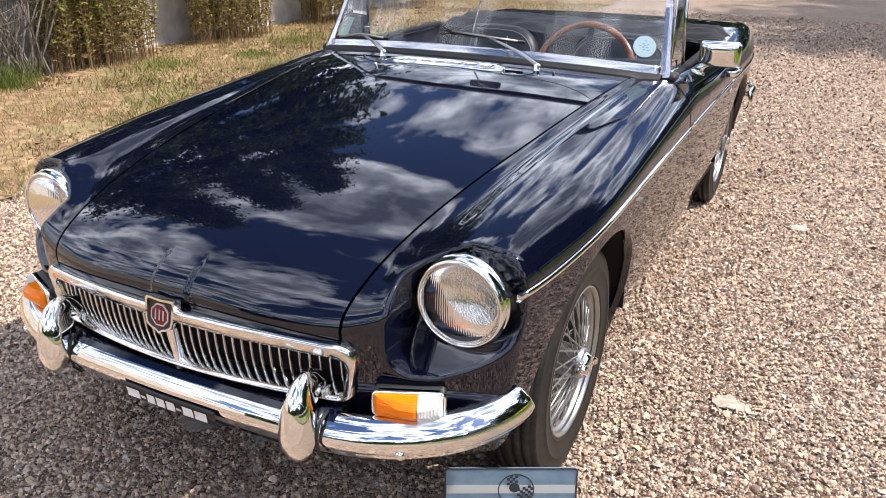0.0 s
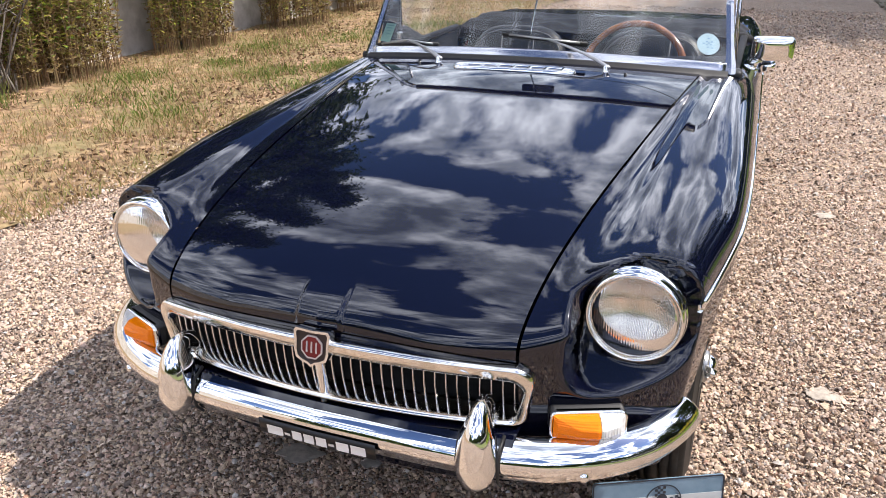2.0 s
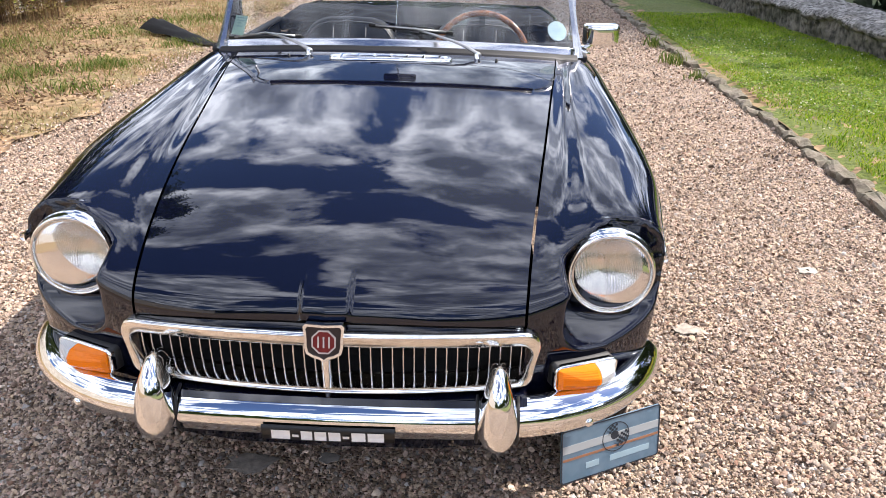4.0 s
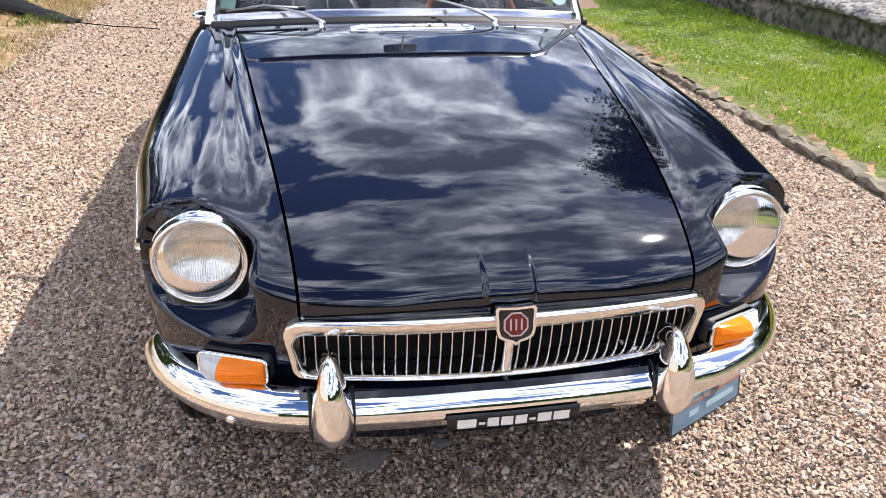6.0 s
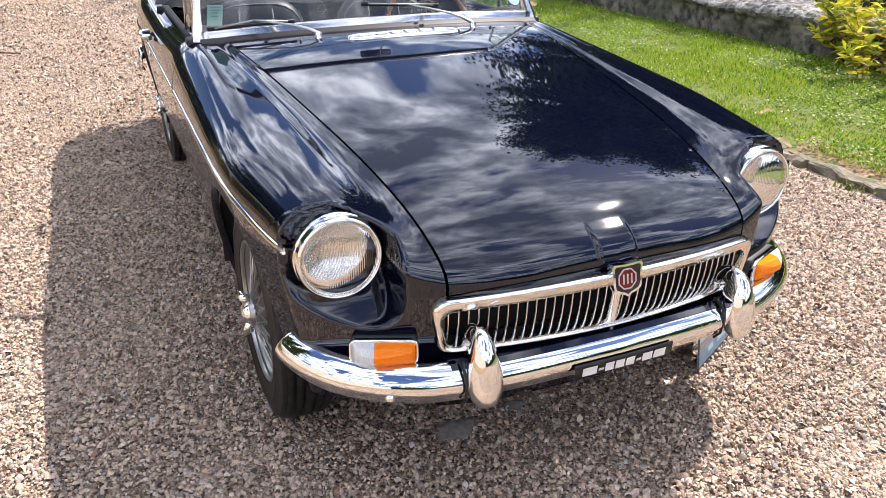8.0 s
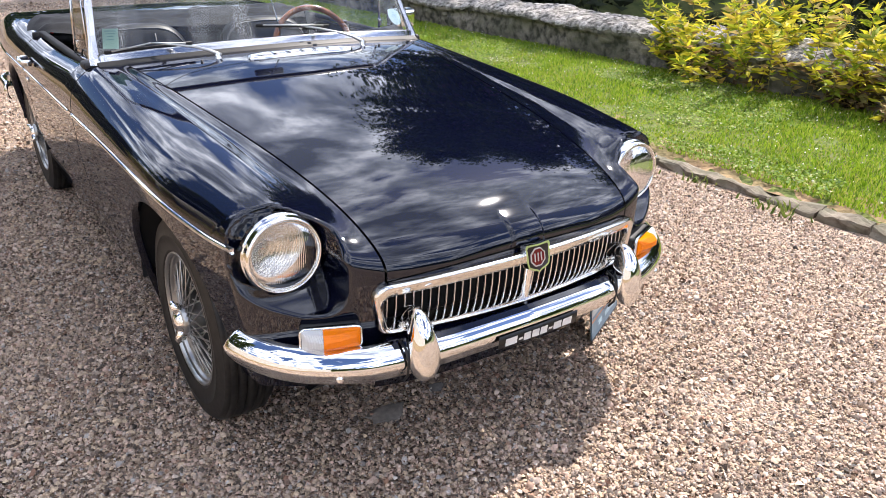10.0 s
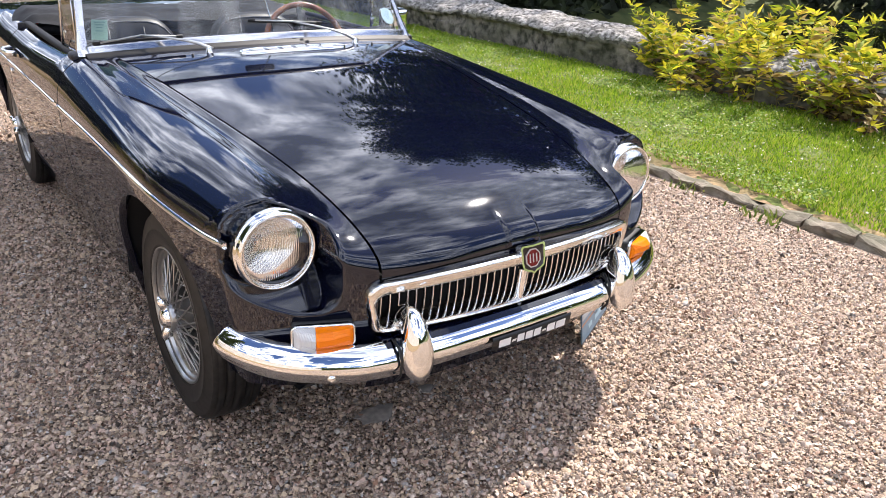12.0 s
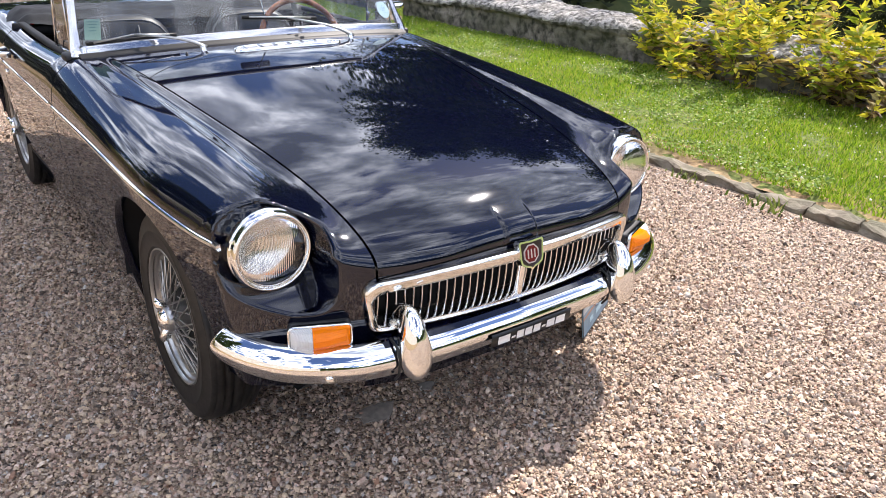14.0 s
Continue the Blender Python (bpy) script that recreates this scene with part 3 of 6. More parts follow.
for sign in (1, -1):
    for yc in (0.0, WHEELBASE):
        liner = [(sign * x, yc + 0.345 * math.sin(a), AXLE_Z + 0.345 * math.cos(a)) for x in (0.745, 0.50) for a in steps(-1.62, 1.62, 30)]
        wall = [(sign * 0.50, yc + 0.345 * math.sin(a), AXLE_Z + 0.345 * math.cos(a)) for a in steps(-1.62, 1.62, 30)]
        liner = [(x if abs(x) < 0.6 else sign * (float(side_x(y)) - 0.035), y, z) for x, y, z in liner]
        part("wheel_arch_liner", (liner + wall, grid_faces(2, 30) + [tuple(range(60, 90))]), CAVITY, car)


# ---------------------------------------------------------------- lamps, grille, bumper
FACE_FRONT = pose(0, 0, 0, 90, 0, 0)  # local z turns to -y


def arc(r0, h0, r1, h1, bulge, n):
    """A bowed run of (radius, height) from one to the other."""
    out = []
    for k in range(n):
        t = k / (n - 1)
        dr, dh = r1 - r0, h1 - h0
        ln = math.hypot(dr, dh)
        b = bulge * 4 * t * (1 - t)
        out.append((r0 + dr * t - dh / ln * b, h0 + dh * t + dr / ln * b))
    return out


def headlamp(sign):
    m = pose(sign * LAMP[0], LAMP[1], LAMP[2]) @ FACE_FRONT
    rim = [(0.0930, -0.085), (0.0945, -0.060), (0.0962, -0.046), (0.0970, -0.030), (0.0968, -0.020), (0.0955, -0.0195), (0.0953, -0.012), (0.0935, -0.003), (0.0908, 0.0035), (0.0878, 0.0038), (0.0860, 0.000), (0.0846, -0.006), (0.082, -0.008)]
    lamp = part("headlamp", moved(lathe(rim, 96), m), CHROME, car, "round headlamp with a chrome rim and fluted glass")
    glass = [(0.0005, 0.020)] + [(0.084 * math.sin(a), -0.006 + 0.026 * math.cos(a)) for a in steps(0.12, math.pi / 2, 14)]
    ob = part("lens", lathe(glass, 64), LAMP_GLASS, lamp, "clear fluted glass lens")
    ob.matrix_basis = m
    ob.visible_shadow = False
    # a deep dished reflector
    bowl = [(0.0845, -0.008)] + [(r, -0.008 - 0.052 * (1 - (r / 0.0845) ** 2)) for r in steps(0.083, 0.004, 20)] + [(0.0, -0.0600)]
    dish = part("reflector", lathe(bowl, 64), REFLECTOR, lamp, "bright dished lamp reflector")
    dish.matrix_basis = m
    return lamp


for s in (1, -1):
    headlamp(s)


def rounded(w, h, r, n=6):
    """A rounded rectangle in x and z round the origin, counter-clockwise as seen from the front."""
    out = []
    for cx, cz, a0 in ((w / 2 - r, h / 2 - r, 0), (-w / 2 + r, h / 2 - r, 90), (-w / 2 + r, -h / 2 + r, 180), (w / 2 - r, -h / 2 + r, 270)):
        for k in range(n + 1):
            a = radians(a0 + 90 * k / n)
            out.append((cx + r * math.cos(a), cz + r * math.sin(a)))
    return out


def indicator(sign):
    m = pose(sign * 0.526, -0.553, 0.4405, 0, 0, sign * 23)
    lamp = part("indicator_lamp", moved(ring_plate(rounded(0.146, 0.057, 0.013), rounded(0.136, 0.048, 0.009), 0.014), m @ pose(0, -0.012, 0)), CHROME, car, "front side lamp with amber and clear lenses in a chrome frame")
    part("backing", moved(plate(rounded(0.143, 0.057, 0.01), 0.05), m @ pose(0, -0.004, 0)), BLACK, lamp)

    def lens(x0, x1, z, rows):
        """A faceted lens: rows of (x, how far it stands out)."""
        verts = []
        for x, out in rows:
            for zz, o in ((-z, 0.0), (-z * 0.86, 0.6), (-z * 0.3, 1.0), (z * 0.3, 1.0), (z * 0.86, 0.6), (z, 0.0)):
                verts.append((sign * x, -0.012 - out * o, zz))
        f = grid_faces(len(rows), 6, False, sign > 0)
        return verts, f + [tuple(range(6)), tuple(range(len(verts) - 1, len(verts) - 7, -1))]

    part("amber_lens", moved(lens(-0.067, 0.02, 0.0245, [(-0.067, 0.004), (-0.060, 0.012), (-0.02, 0.028), (0.012, 0.034), (0.018, 0.032)]), m), AMBER, lamp, "ribbed amber lens", False)
    part("clear_lens", moved(lens(0.02, 0.067, 0.0245, [(0.019, 0.032), (0.026, 0.031), (0.052, 0.020), (0.062, 0.012), (0.067, 0.004)]), m), CLEAR, lamp, "ribbed clear lens", False)
    part("lens_reflector", moved(plate(rounded(0.13, 0.045, 0.006), 0.003), m @ pose(0, -0.006, 0)), LENS_BACK, lamp)


for s in (1, -1):
    indicator(s)

# grille: bowed in plan, its top edge a little higher in the middle
def grille_y(x, z):
    return -0.640 + 0.30 * x * x + 0.10 * (0.54 - z) + 0.8 * max(0.0, abs(x) - 0.36) ** 2


def grille_top(x):
    return 0.557 + 0.013 * (1 - (x / 0.43) ** 2)


GR_BOTTOM, GR_HALF = 0.425, 0.431


def loop_outline(inset_top, inset_side, inset_bottom, radius, n=8):
    """The grille's outline as (x, z), from the top middle clockwise."""
    hx, zb = GR_HALF - inset_side, GR_BOTTOM + inset_bottom
    pts = []
    right = [(x, grille_top(x) - inset_top) for x in steps(0, hx - radius, 30)]
    zt = grille_top(hx - radius) - inset_top
    slant = 0.013
    for k in range(1, n + 1):
        a = radians(90 - 85 * k / n)
        right.append((hx - radius + radius * math.cos(a), zt - radius + radius * math.sin(a)))
    rb = radius * 0.55
    for k in range(0, n + 1):
        a = radians(-5 - 85 * k / n)
        right.append((hx - slant - rb + rb * math.cos(a), zb + rb + rb * math.sin(a)))
    right += [(x, zb) for x in steps(hx - slant - rb - 0.01, 0.0, 24)]
    pts = right + [(-x, z) for x, z in reversed(right[1:-1])]
    return pts


def surround():
    rings = [(0, 0, 0, 0.040, 0.010), (0.0, 0.0, 0.0, 0.040, -0.008), (0.0012, 0.0012, 0.001, 0.040, -0.0145), (0.004, 0.004, 0.003, 0.039, -0.0185), (0.007, 0.006, 0.004, 0.038, -0.0188),
             (0.028, 0.015, 0.0068, 0.034, -0.0145), (0.031, 0.018, 0.0085, 0.032, -0.0125), (0.0325, 0.020, 0.010, 0.030, -0.008), (0.036, 0.022, 0.013, 0.028, 0.002), (0.037, 0.025, 0.020, 0.026, 0.030)]
    verts, n = [], None
    for top, sidew, bottom, rad, out in rings:
        o = loop_outline(top, sidew, bottom, rad)
        n = len(o)
        verts += [(x, grille_y(x, z) + out, z) for x, z in o]
    return verts, grid_faces(len(rings), n, True, True)


grille = part("grille", surround(), CHROME_WORN, car, "chrome radiator grille surround with upright bars and a shield badge")
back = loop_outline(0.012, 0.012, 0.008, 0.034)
# a flat black sheet stands for the shaded depth behind the slats
part("grille_shade_sheet", ([(x, grille_y(x, z) + 0.055, z) for x, z in back], [tuple(range(len(back)))]), CAVITY, grille)


def slat(x):
    zt, zb = grille_top(x) - 0.026, GR_BOTTOM + 0.010
    verts = []
    for t in (0.0, 0.2, 0.4, 0.6, 0.8, 0.95, 1.0):
        z = zt + (zb - zt) * t
        y = grille_y(x, z) + 0.006 - 0.004 * math.sin(math.pi * t) + (0.012 if t > 0.97 else 0)
        for dx, dy in ((-0.0010, 0.010), (-0.0019, 0.0028), (0.0, 0.0), (0.0019, 0.0028), (0.0010, 0.010)):
            verts.append((x + dx, y + dy, z))
    return verts, grid_faces(7, 5, False, True)


for k in range(18):
    for s in (1, -1):
        part("slat", slat(s * (0.0235 + k * 0.0216)), SLAT, grille)
divider = [(dx, grille_y(0, z) + dy, z) for z in steps(0.53, 0.418, 8) for dx, dy in ((-0.009, 0.016), (-0.009, -0.006), (-0.003, -0.011), (0.003, -0.011), (0.009, -0.006), (0.009, 0.016))]
part("divider", (divider, grid_faces(8, 6, False, True)), CHROME, grille)
for s in (1, -1):
    part("clip", moved(tube([(-0.012, 0, 0), (-0.009, -0.006, 0.004), (0.0, -0.010, 0.008), (0.009, -0.006, 0.004), (0.012, 0, 0)], 0.0026, 8), pose(s * 0.302, grille_y(0.302, 0.54) - 0.009, 0.541)), CHROME, grille)


def shield(k, lift=0.0):
    half = [(0.0, 0.034), (0.036, 0.036), (0.0405, 0.030), (0.039, 0.020), (0.038, 0.006), (0.038, -0.010), (0.034, -0.024), (0.022, -0.031), (0.008, -0.035), (0.0, -0.041)]
    pts = half + [(-x, z) for x, z in reversed(half[1:-1])]
    return [(x * k, z * k) for x, z in pts][::-1]


badge_m = pose(0.003, -0.668, 0.557, -12, 0, 0)
badge = part("badge", moved(ring_plate(shield(1.0), shield(0.86), 0.02), badge_m), CHROME, grille, "chrome shield badge with a dark field and maroon octagon", False)
part("badge_field", moved(plate(shield(0.88), 0.01), badge_m @ pose(0, 0.004, 0)), BROWN, badge, "", False)


def octagon(r):
    return [(r * math.cos(radians(22.5 + 45 * k)), r * math.sin(radians(22.5 + 45 * k))) for k in range(8)]


part("badge_octagon", moved(ring_plate(octagon(0.0255)[::-1], octagon(0.0225)[::-1], 0.004), badge_m @ pose(0, 0.001, 0.0)), PALE, badge, "", False)
part("badge_octagon", moved(plate(octagon(0.0228)[::-1], 0.004), badge_m @ pose(0, 0.002, 0.0)), MAROON, badge, "", False)
for x, w in ((-0.0105, 0.003), (0.0, 0.003), (0.0105, 0.003)):
    part("badge_stroke", moved(box(w, 0.002, 0.022), badge_m @ pose(x, 0.0012, 0)), PALE, badge, "", False)

# bumper blade
bumper_y = smooth_curve([0.0, 0.2, 0.34, 0.45, 0.54, 0.60, 0.65, 0.69, 0.715, 0.726], [-0.680, -0.676, -0.667, -0.647, -0.613, -0.578, -0.535, -0.480, -0.425, -0.385])


def bumper_piece():
    half = []
    xs = steps(0, 0.60, 30) + steps(0.61, 0.70, 14) + steps(0.704, 0.719, 6) + steps(0.7205, 0.726, 8)
    for x in xs:
        y = float(bumper_y(x))
        d = (float(bumper_y(min(x + 0.004, 0.726))) - float(bumper_y(max(x - 0.004, 0)))) / max(min(x + 0.004, 0.726) - max(x - 0.004, 0), 1e-6)
        n = Vector((d, -1, 0)).normalized()
        if n.x < 0:
            n = Vector((0, -1, 0))
        half.append((Vector((x, y, 0)), n))
    ring = [(-0.052, 0.411), (-0.036, 0.4170), (-0.024, 0.4150), (-0.008, 0.4030), (0.002, 0.3890), (0.007, 0.3740), (0.006, 0.364), (0.002, 0.355), (-0.002, 0.351), (-0.006, 0.342), (-0.014, 0.330), (-0.026, 0.325), (-0.030, 0.328), (-0.016, 0.345), (-0.006, 0.37), (-0.014, 0.405), (-0.030, 0.412)]
    for _ in range(2):
        ring = [(a[0] * (1 - t) + b[0] * t, a[1] * (1 - t) + b[1] * t) for a, b in zip(ring, ring[1:] + ring[:1]) for t in (0.25, 0.75)]
    verts, n = [], len(ring)
    full = [(Vector((-p.x, p.y, 0)), Vector((-q.x, q.y, 0)), -1) for p, q in reversed(half[1:])] + [(p, q, 1) for p, q in half]
    for p, q, _ in full:
        e = max(0.0, (abs(p.x) - 0.7205) / 0.006)
        shrink = math.sqrt(max(0.20, 1 - e**2.2))
        lift = 0.018 * max(0.0, (abs(p.x) - 0.45) / 0.276) ** 1.5
        for out, z in ring:
            zz = 0.374 + (z - 0.374) * shrink + lift
            w = p + q * (out * (0.35 + 0.65 * shrink) - 0.004)
            verts.append((w.x, w.y, zz))
    f = grid_faces(len(full), n, True, True)
    return verts, f + [tuple(range(n)), tuple(range(len(verts) - 1, len(verts) - n - 1, -1))]


bumper = part("front_bumper", bumper_piece(), CHROME, car, "polished chrome front bumper with two overriders")


# added strip, navy so that the gap over the bumper looks dark
flange_x = steps(-0.405, 0.405, 40)
flange = [(x, y, z) for x in flange_x for y, z in ((float(bumper_y(abs(x))) + 0.018, 0.4085), (float(bumper_y(abs(x))) + 0.030, 0.4175), (grille_y(x, 0.42) + 0.004, 0.4190), (grille_y(x, 0.42) + 0.030, 0.4185), (grille_y(x, 0.42) + 0.030, 0.410))]
part("bumper_gap_strip", (flange, grid_faces(40, 5)), PAINT, bumper, "added navy strip that darkens the gap between bumper and grille", False)


def overrider(x0):
    path = [(-0.560, 0.452, 0.012, 0.010), (-0.600, 0.473, 0.016, 0.014), (-0.628, 0.487, 0.018, 0.017), (-0.650, 0.484, 0.021, 0.020), (-0.668, 0.466, 0.027, 0.023), (-0.680, 0.440, 0.034, 0.024),
            (-0.688, 0.405, 0.039, 0.023), (-0.691, 0.377, 0.0405, 0.022), (-0.688, 0.356, 0.037, 0.020), (-0.681, 0.340, 0.028, 0.016), (-0.672, 0.332, 0.012, 0.008)]
    fine = []
    ts = np.arange(len(path))
    cols = [smooth_curve(ts, [p[c] for p in path]) for c in range(4)]
    for t in np.linspace(0, len(path) - 1, 44):
        fine.append([float(c(t)) for c in cols])
    verts, n = [], 28
    for i, (y, z, w, d) in enumerate(fine):
        a, b = fine[max(i - 1, 0)], fine[min(i + 1, len(fine) - 1)]
        tangent = Vector((0, b[0] - a[0], b[1] - a[1])).normalized()
        out = Vector((0, tangent.z, -tangent.y))
        if out.y > 0 and out.z < 0:
            out = -out
        for k in range(n):
            t = 2 * math.pi * k / n
            c, s = math.cos(t), math.sin(t)
            po = s * d * 1.75 - 0.75 * d
            verts.append(Vector((x0 + c * w, y, z)) + out * po)
    f = grid_faces(len(fine), n, True)
    return verts, f + [tuple(range(n))[::-1], tuple(range(len(verts) - n, len(verts)))]


for s in (1, -1):
    ov = part("overrider", overrider(s * 0.3455), CHROME, bumper, "chrome overrider horn")
    for side in (1, -1):
        part("gasket", moved(tube([(0, -0.650, 0.322), (0, -0.668, 0.345), (0, -0.672, 0.385), (0, -0.662, 0.412), (0, -0.63, 0.424)], 0.0035, 6), pose(s * 0.3455 + side * 0.041, 0, 0)), BLACK, ov)
    bolt = moved(lathe([(0.0, 0.006), (0.005, 0.0055), (0.009, 0.003), (0.010, 0.0)], 20), pose(s * 0.538, float(bumper_y(0.538)) - 0.0005, 0.3575) @ pose(0, 0, 0, 90, 0, s * 24))
    part("bumper_bolt", bolt, CHROME, bumper)

# number board under the blade: dark strip with pale bars
board = [(x, float(bumper_y(abs(x))) - 0.0105 + dy, z) for x in steps(-0.128, 0.141, 20) for dy, z in ((0.0035, 0.3735), (0.0, 0.3725), (0.0015, 0.355), (0.004, 0.337), (0.012, 0.335))]
number_board = part("number_board", (board, grid_faces(20, 5, False, False)), PLATE_BLACK, bumper, "narrow black number board")
left = -0.1075
for w in (0.038, 0.013, 0.023, 0.024, 0.024, 0.013, 0.028, 0.033):
    zs = (0.3475, 0.3555) if w < 0.02 else (0.3420, 0.3520, 0.3645)
    bar = [(x, float(bumper_y(abs(x))) - 0.0125 + (0.0 if z > 0.352 else 0.0022), z) for x in (left, left + w) for z in zs]
    part("number_bar", (bar, grid_faces(2, len(zs))), WHITE, number_board, "", False)
    left += w + 0.0045


# ---------------------------------------------------------------- wheels
TYRE_R, RIM_R = 0.301, 0.192


def tyre_piece():
    prof = [(0.186, -0.060), (0.196, -0.069), (0.2005, -0.0725), (0.202, -0.0725), (0.204, -0.0715), (0.225, -0.0765), (0.240, -0.0778), (0.2415, -0.0790), (0.2445, -0.0790), (0.246, -0.0778), (0.258, -0.0765), (0.281, -0.069), (0.2845, -0.0695), (0.287, -0.066), (0.293, -0.058)]
    tread = []
    for z0, z1 in ((-0.056, -0.041), (-0.035, -0.018), (-0.012, 0.012), (0.018, 0.035), (0.041, 0.056)):
        tread += [(0.2925, z0 - 0.001), (TYRE_R - 0.3 * z0 * z0 * 4, z0), (TYRE_R - 0.3 * z1 * z1 * 4, z1), (0.2925, z1 + 0.001)]
    prof += tread + [(r, -h) for r, h in reversed(prof)]
    return lathe(prof, 72)


def rim_piece():
    half = [(0.160, 0.000), (0.161, 0.020), (0.1615, 0.0225), (0.1690, 0.030), (0.1698, 0.0315), (0.1705, 0.0435), (0.1712, 0.0450), (0.1785, 0.0475), (0.1795, 0.0485), (0.1805, 0.0555), (0.1815, 0.0568), (0.1870, 0.0585),
            (0.1925, 0.0635), (0.1948, 0.0670), (0.1942, 0.0700), (0.1915, 0.0710), (0.1890, 0.0700), (0.1868, 0.0640), (0.1850, 0.0610)]
    return lathe([(r, -h) for r, h in reversed(half)] + half[1:], 72)


def hub_piece():
    return lathe([(0.030, -0.05), (0.048, -0.045), (0.046, 0.0), (0.040, 0.06), (0.040, 0.086), (0.036, 0.090), (0.030, 0.092)], 32)


def spinner_piece():
    cone = lathe([(0.032, 0.056), (0.034, 0.064), (0.033, 0.078), (0.027, 0.090), (0.018, 0.096), (0.0, 0.098)], 32)
    ears = []
    for a in (0, 180):
        ear = [(0.016, 0.016, 0.064), (0.016, -0.016, 0.064), (0.052, -0.014, 0.074), (0.052, 0.014, 0.074), (0.016, 0.013, 0.086), (0.016, -0.013, 0.086), (0.050, -0.007, 0.100), (0.050, 0.007, 0.100), (0.066, 0.0, 0.094)]
        f = [(0, 1, 2, 3), (4, 7, 6, 5), (0, 4, 5, 1), (1, 5, 6, 2), (0, 3, 7, 4), (2, 6, 8), (6, 7, 8), (7, 3, 8), (3, 2, 8)]
        ears.append(moved((ear, f), pose(0, 0, 0, 0, 0, a)))
    return join(cone, *ears)


tyre_me = mesh_of("tyre", *tyre_piece(), RUBBER)
rim_me = mesh_of("rim", *rim_piece(), STEEL)
hub_me = mesh_of("hub", *hub_piece(), STEEL)
spin_me = mesh_of("spinner", *moved(spinner_piece(), pose(0, 0, 0.012)), CHROME)
drum_me = mesh_of("brake_drum", *lathe([(0.0, -0.02), (0.12, -0.02), (0.13, -0.03), (0.13, -0.08), (0.0, -0.08)], 36), shade("drum_iron", (0.03, 0.028, 0.026), 0.7))
# rim well in darkened silver: the shade behind the spokes is in its colour
well_me = mesh_of("rim_well", *lathe([(0.1585, -0.058), (0.156, -0.02), (0.156, 0.02), (0.1595, 0.034)], 48), shade("shaded_silver", (0.11, 0.11, 0.105), 0.5, 0.4))


def spoke_mesh(h0, r0, h1, lead):
    a = Vector((r0, 0, h0))
    b = Vector((0.172 * math.cos(lead), 0.172 * math.sin(lead), h1))
    return mesh_of("spoke", *tube([a, a.lerp(b, 0.9), b.lerp(a, 0.06), b], [0.0024, 0.0024, 0.0038, 0.0042], 6), STEEL)


spokes = [spoke_mesh(0.078, 0.040, 0.046, 0.70), spoke_mesh(0.078, 0.040, 0.043, -0.70), spoke_mesh(-0.035, 0.046, 0.016, 0.45), spoke_mesh(-0.035, 0.046, 0.012, -0.45)]


def wheel(x, y, turn):
    side = 1 if x > 0 else -1
    m = pose(x, y - 0.012, AXLE_Z - 0.008) @ pose(0, 0, 0, 0, side * 90, 0) @ pose(0, 0, 0, 0, 0, turn)
    w = part("wheel", tyre_me, None, car, "black tyre on a silver wire-spoked wheel")
    w.matrix_basis = m
    part("rim", rim_me, None, w)
    part("rim_well", well_me, None, w)
    part("hub", hub_me, None, w)
    part("spinner", spin_me, None, w, "chrome two-eared knock-off nut")
    part("brake_drum", drum_me, None, w)
    for k in range(18):
        for j, me in enumerate(spokes):
            sp = part("spoke", me, None, w)
            sp.matrix_basis = pose(0, 0, 0, 0, 0, 20 * k + 5 * j)


wheel(0.632, 0.0, 75)
wheel(-0.632, 0.0, 8)
wheel(0.632, WHEELBASE, 50)
wheel(-0.632, WHEELBASE, 60)


# ---------------------------------------------------------------- windscreen, wipers, cockpit
def screen_y(x, z):
    """The glass: bowed in plan, raked back."""
    return 0.800 + 0.35 * x * x + (z - 0.885) * 0.62


def screen_low(x):
    return 0.893 - 0.085 * x * x


SCREEN_TOP, CORNER = 1.098, 0.055


def screen_half(z):
    return 0.640 - 0.16 * (z - 0.86)


glass_v = []
for i in range(13):
    t = i / 12
    for k in range(41):
        u = -1 + 2 * k / 40
        z0 = screen_low(u * 0.64)
        z = z0 + (SCREEN_TOP - z0) * t
        over = max(0.0, z - (SCREEN_TOP - CORNER))
        x = u * (screen_half(z) - CORNER + math.sqrt(max(0.0, CORNER**2 - over**2)))
        glass_v.append((x, screen_y(x, z), z))
screen = part("windscreen", (glass_v, grid_faces(13, 41)), HAZED_GLASS, car, "raked clear windscreen in a bright metal frame")
screen.visible_shadow = False


def swept(points, ring, flip=False):
    """A section of (back, up) offsets swept over (point, back) pairs."""
    verts = []
    for p, b in points:
        for out, up in ring:
            verts.append((p[0] + b[0] * out, p[1] + b[1] * out, p[2] + up))
    n = len(ring)
    f = grid_faces(len(points), n, True, flip)
    return verts, f + [tuple(range(n)), tuple(range(len(verts) - 1, len(verts) - n - 1, -1))]


low_line = [((x, screen_y(x, screen_low(x)), screen_low(x)), (0.0, -1.0)) for x in steps(-0.640, 0.640, 50)]
part("screen_rail", swept(low_line, [(-0.006, 0.010), (0.004, 0.012), (0.009, 0.006), (0.012, -0.010), (0.016, -0.013), (0.014, -0.017), (-0.006, -0.017)], True), PILLAR, screen, "dull metal lower screen rail")
seal = []
for x in steps(-0.648, 0.648, 60):
    y0, z0 = screen_y(x, screen_low(x)), screen_low(x)
    y1 = y0 - 0.052
    foot_z = float(top_z(np.array([abs(x)]), np.array([y1]))[0]) - 0.003
    for t, bow in ((0.0, 0.0), (0.18, 0.006), (0.34, 0.002), (0.5, 0.008), (0.66, 0.003), (0.84, 0.006), (1.0, 0.0)):
        seal.append((x, y0 - 0.012 + (y1 - y0 + 0.012) * t - bow * 0.6, z0 - 0.014 + (foot_z - z0 + 0.014) * t + bow))
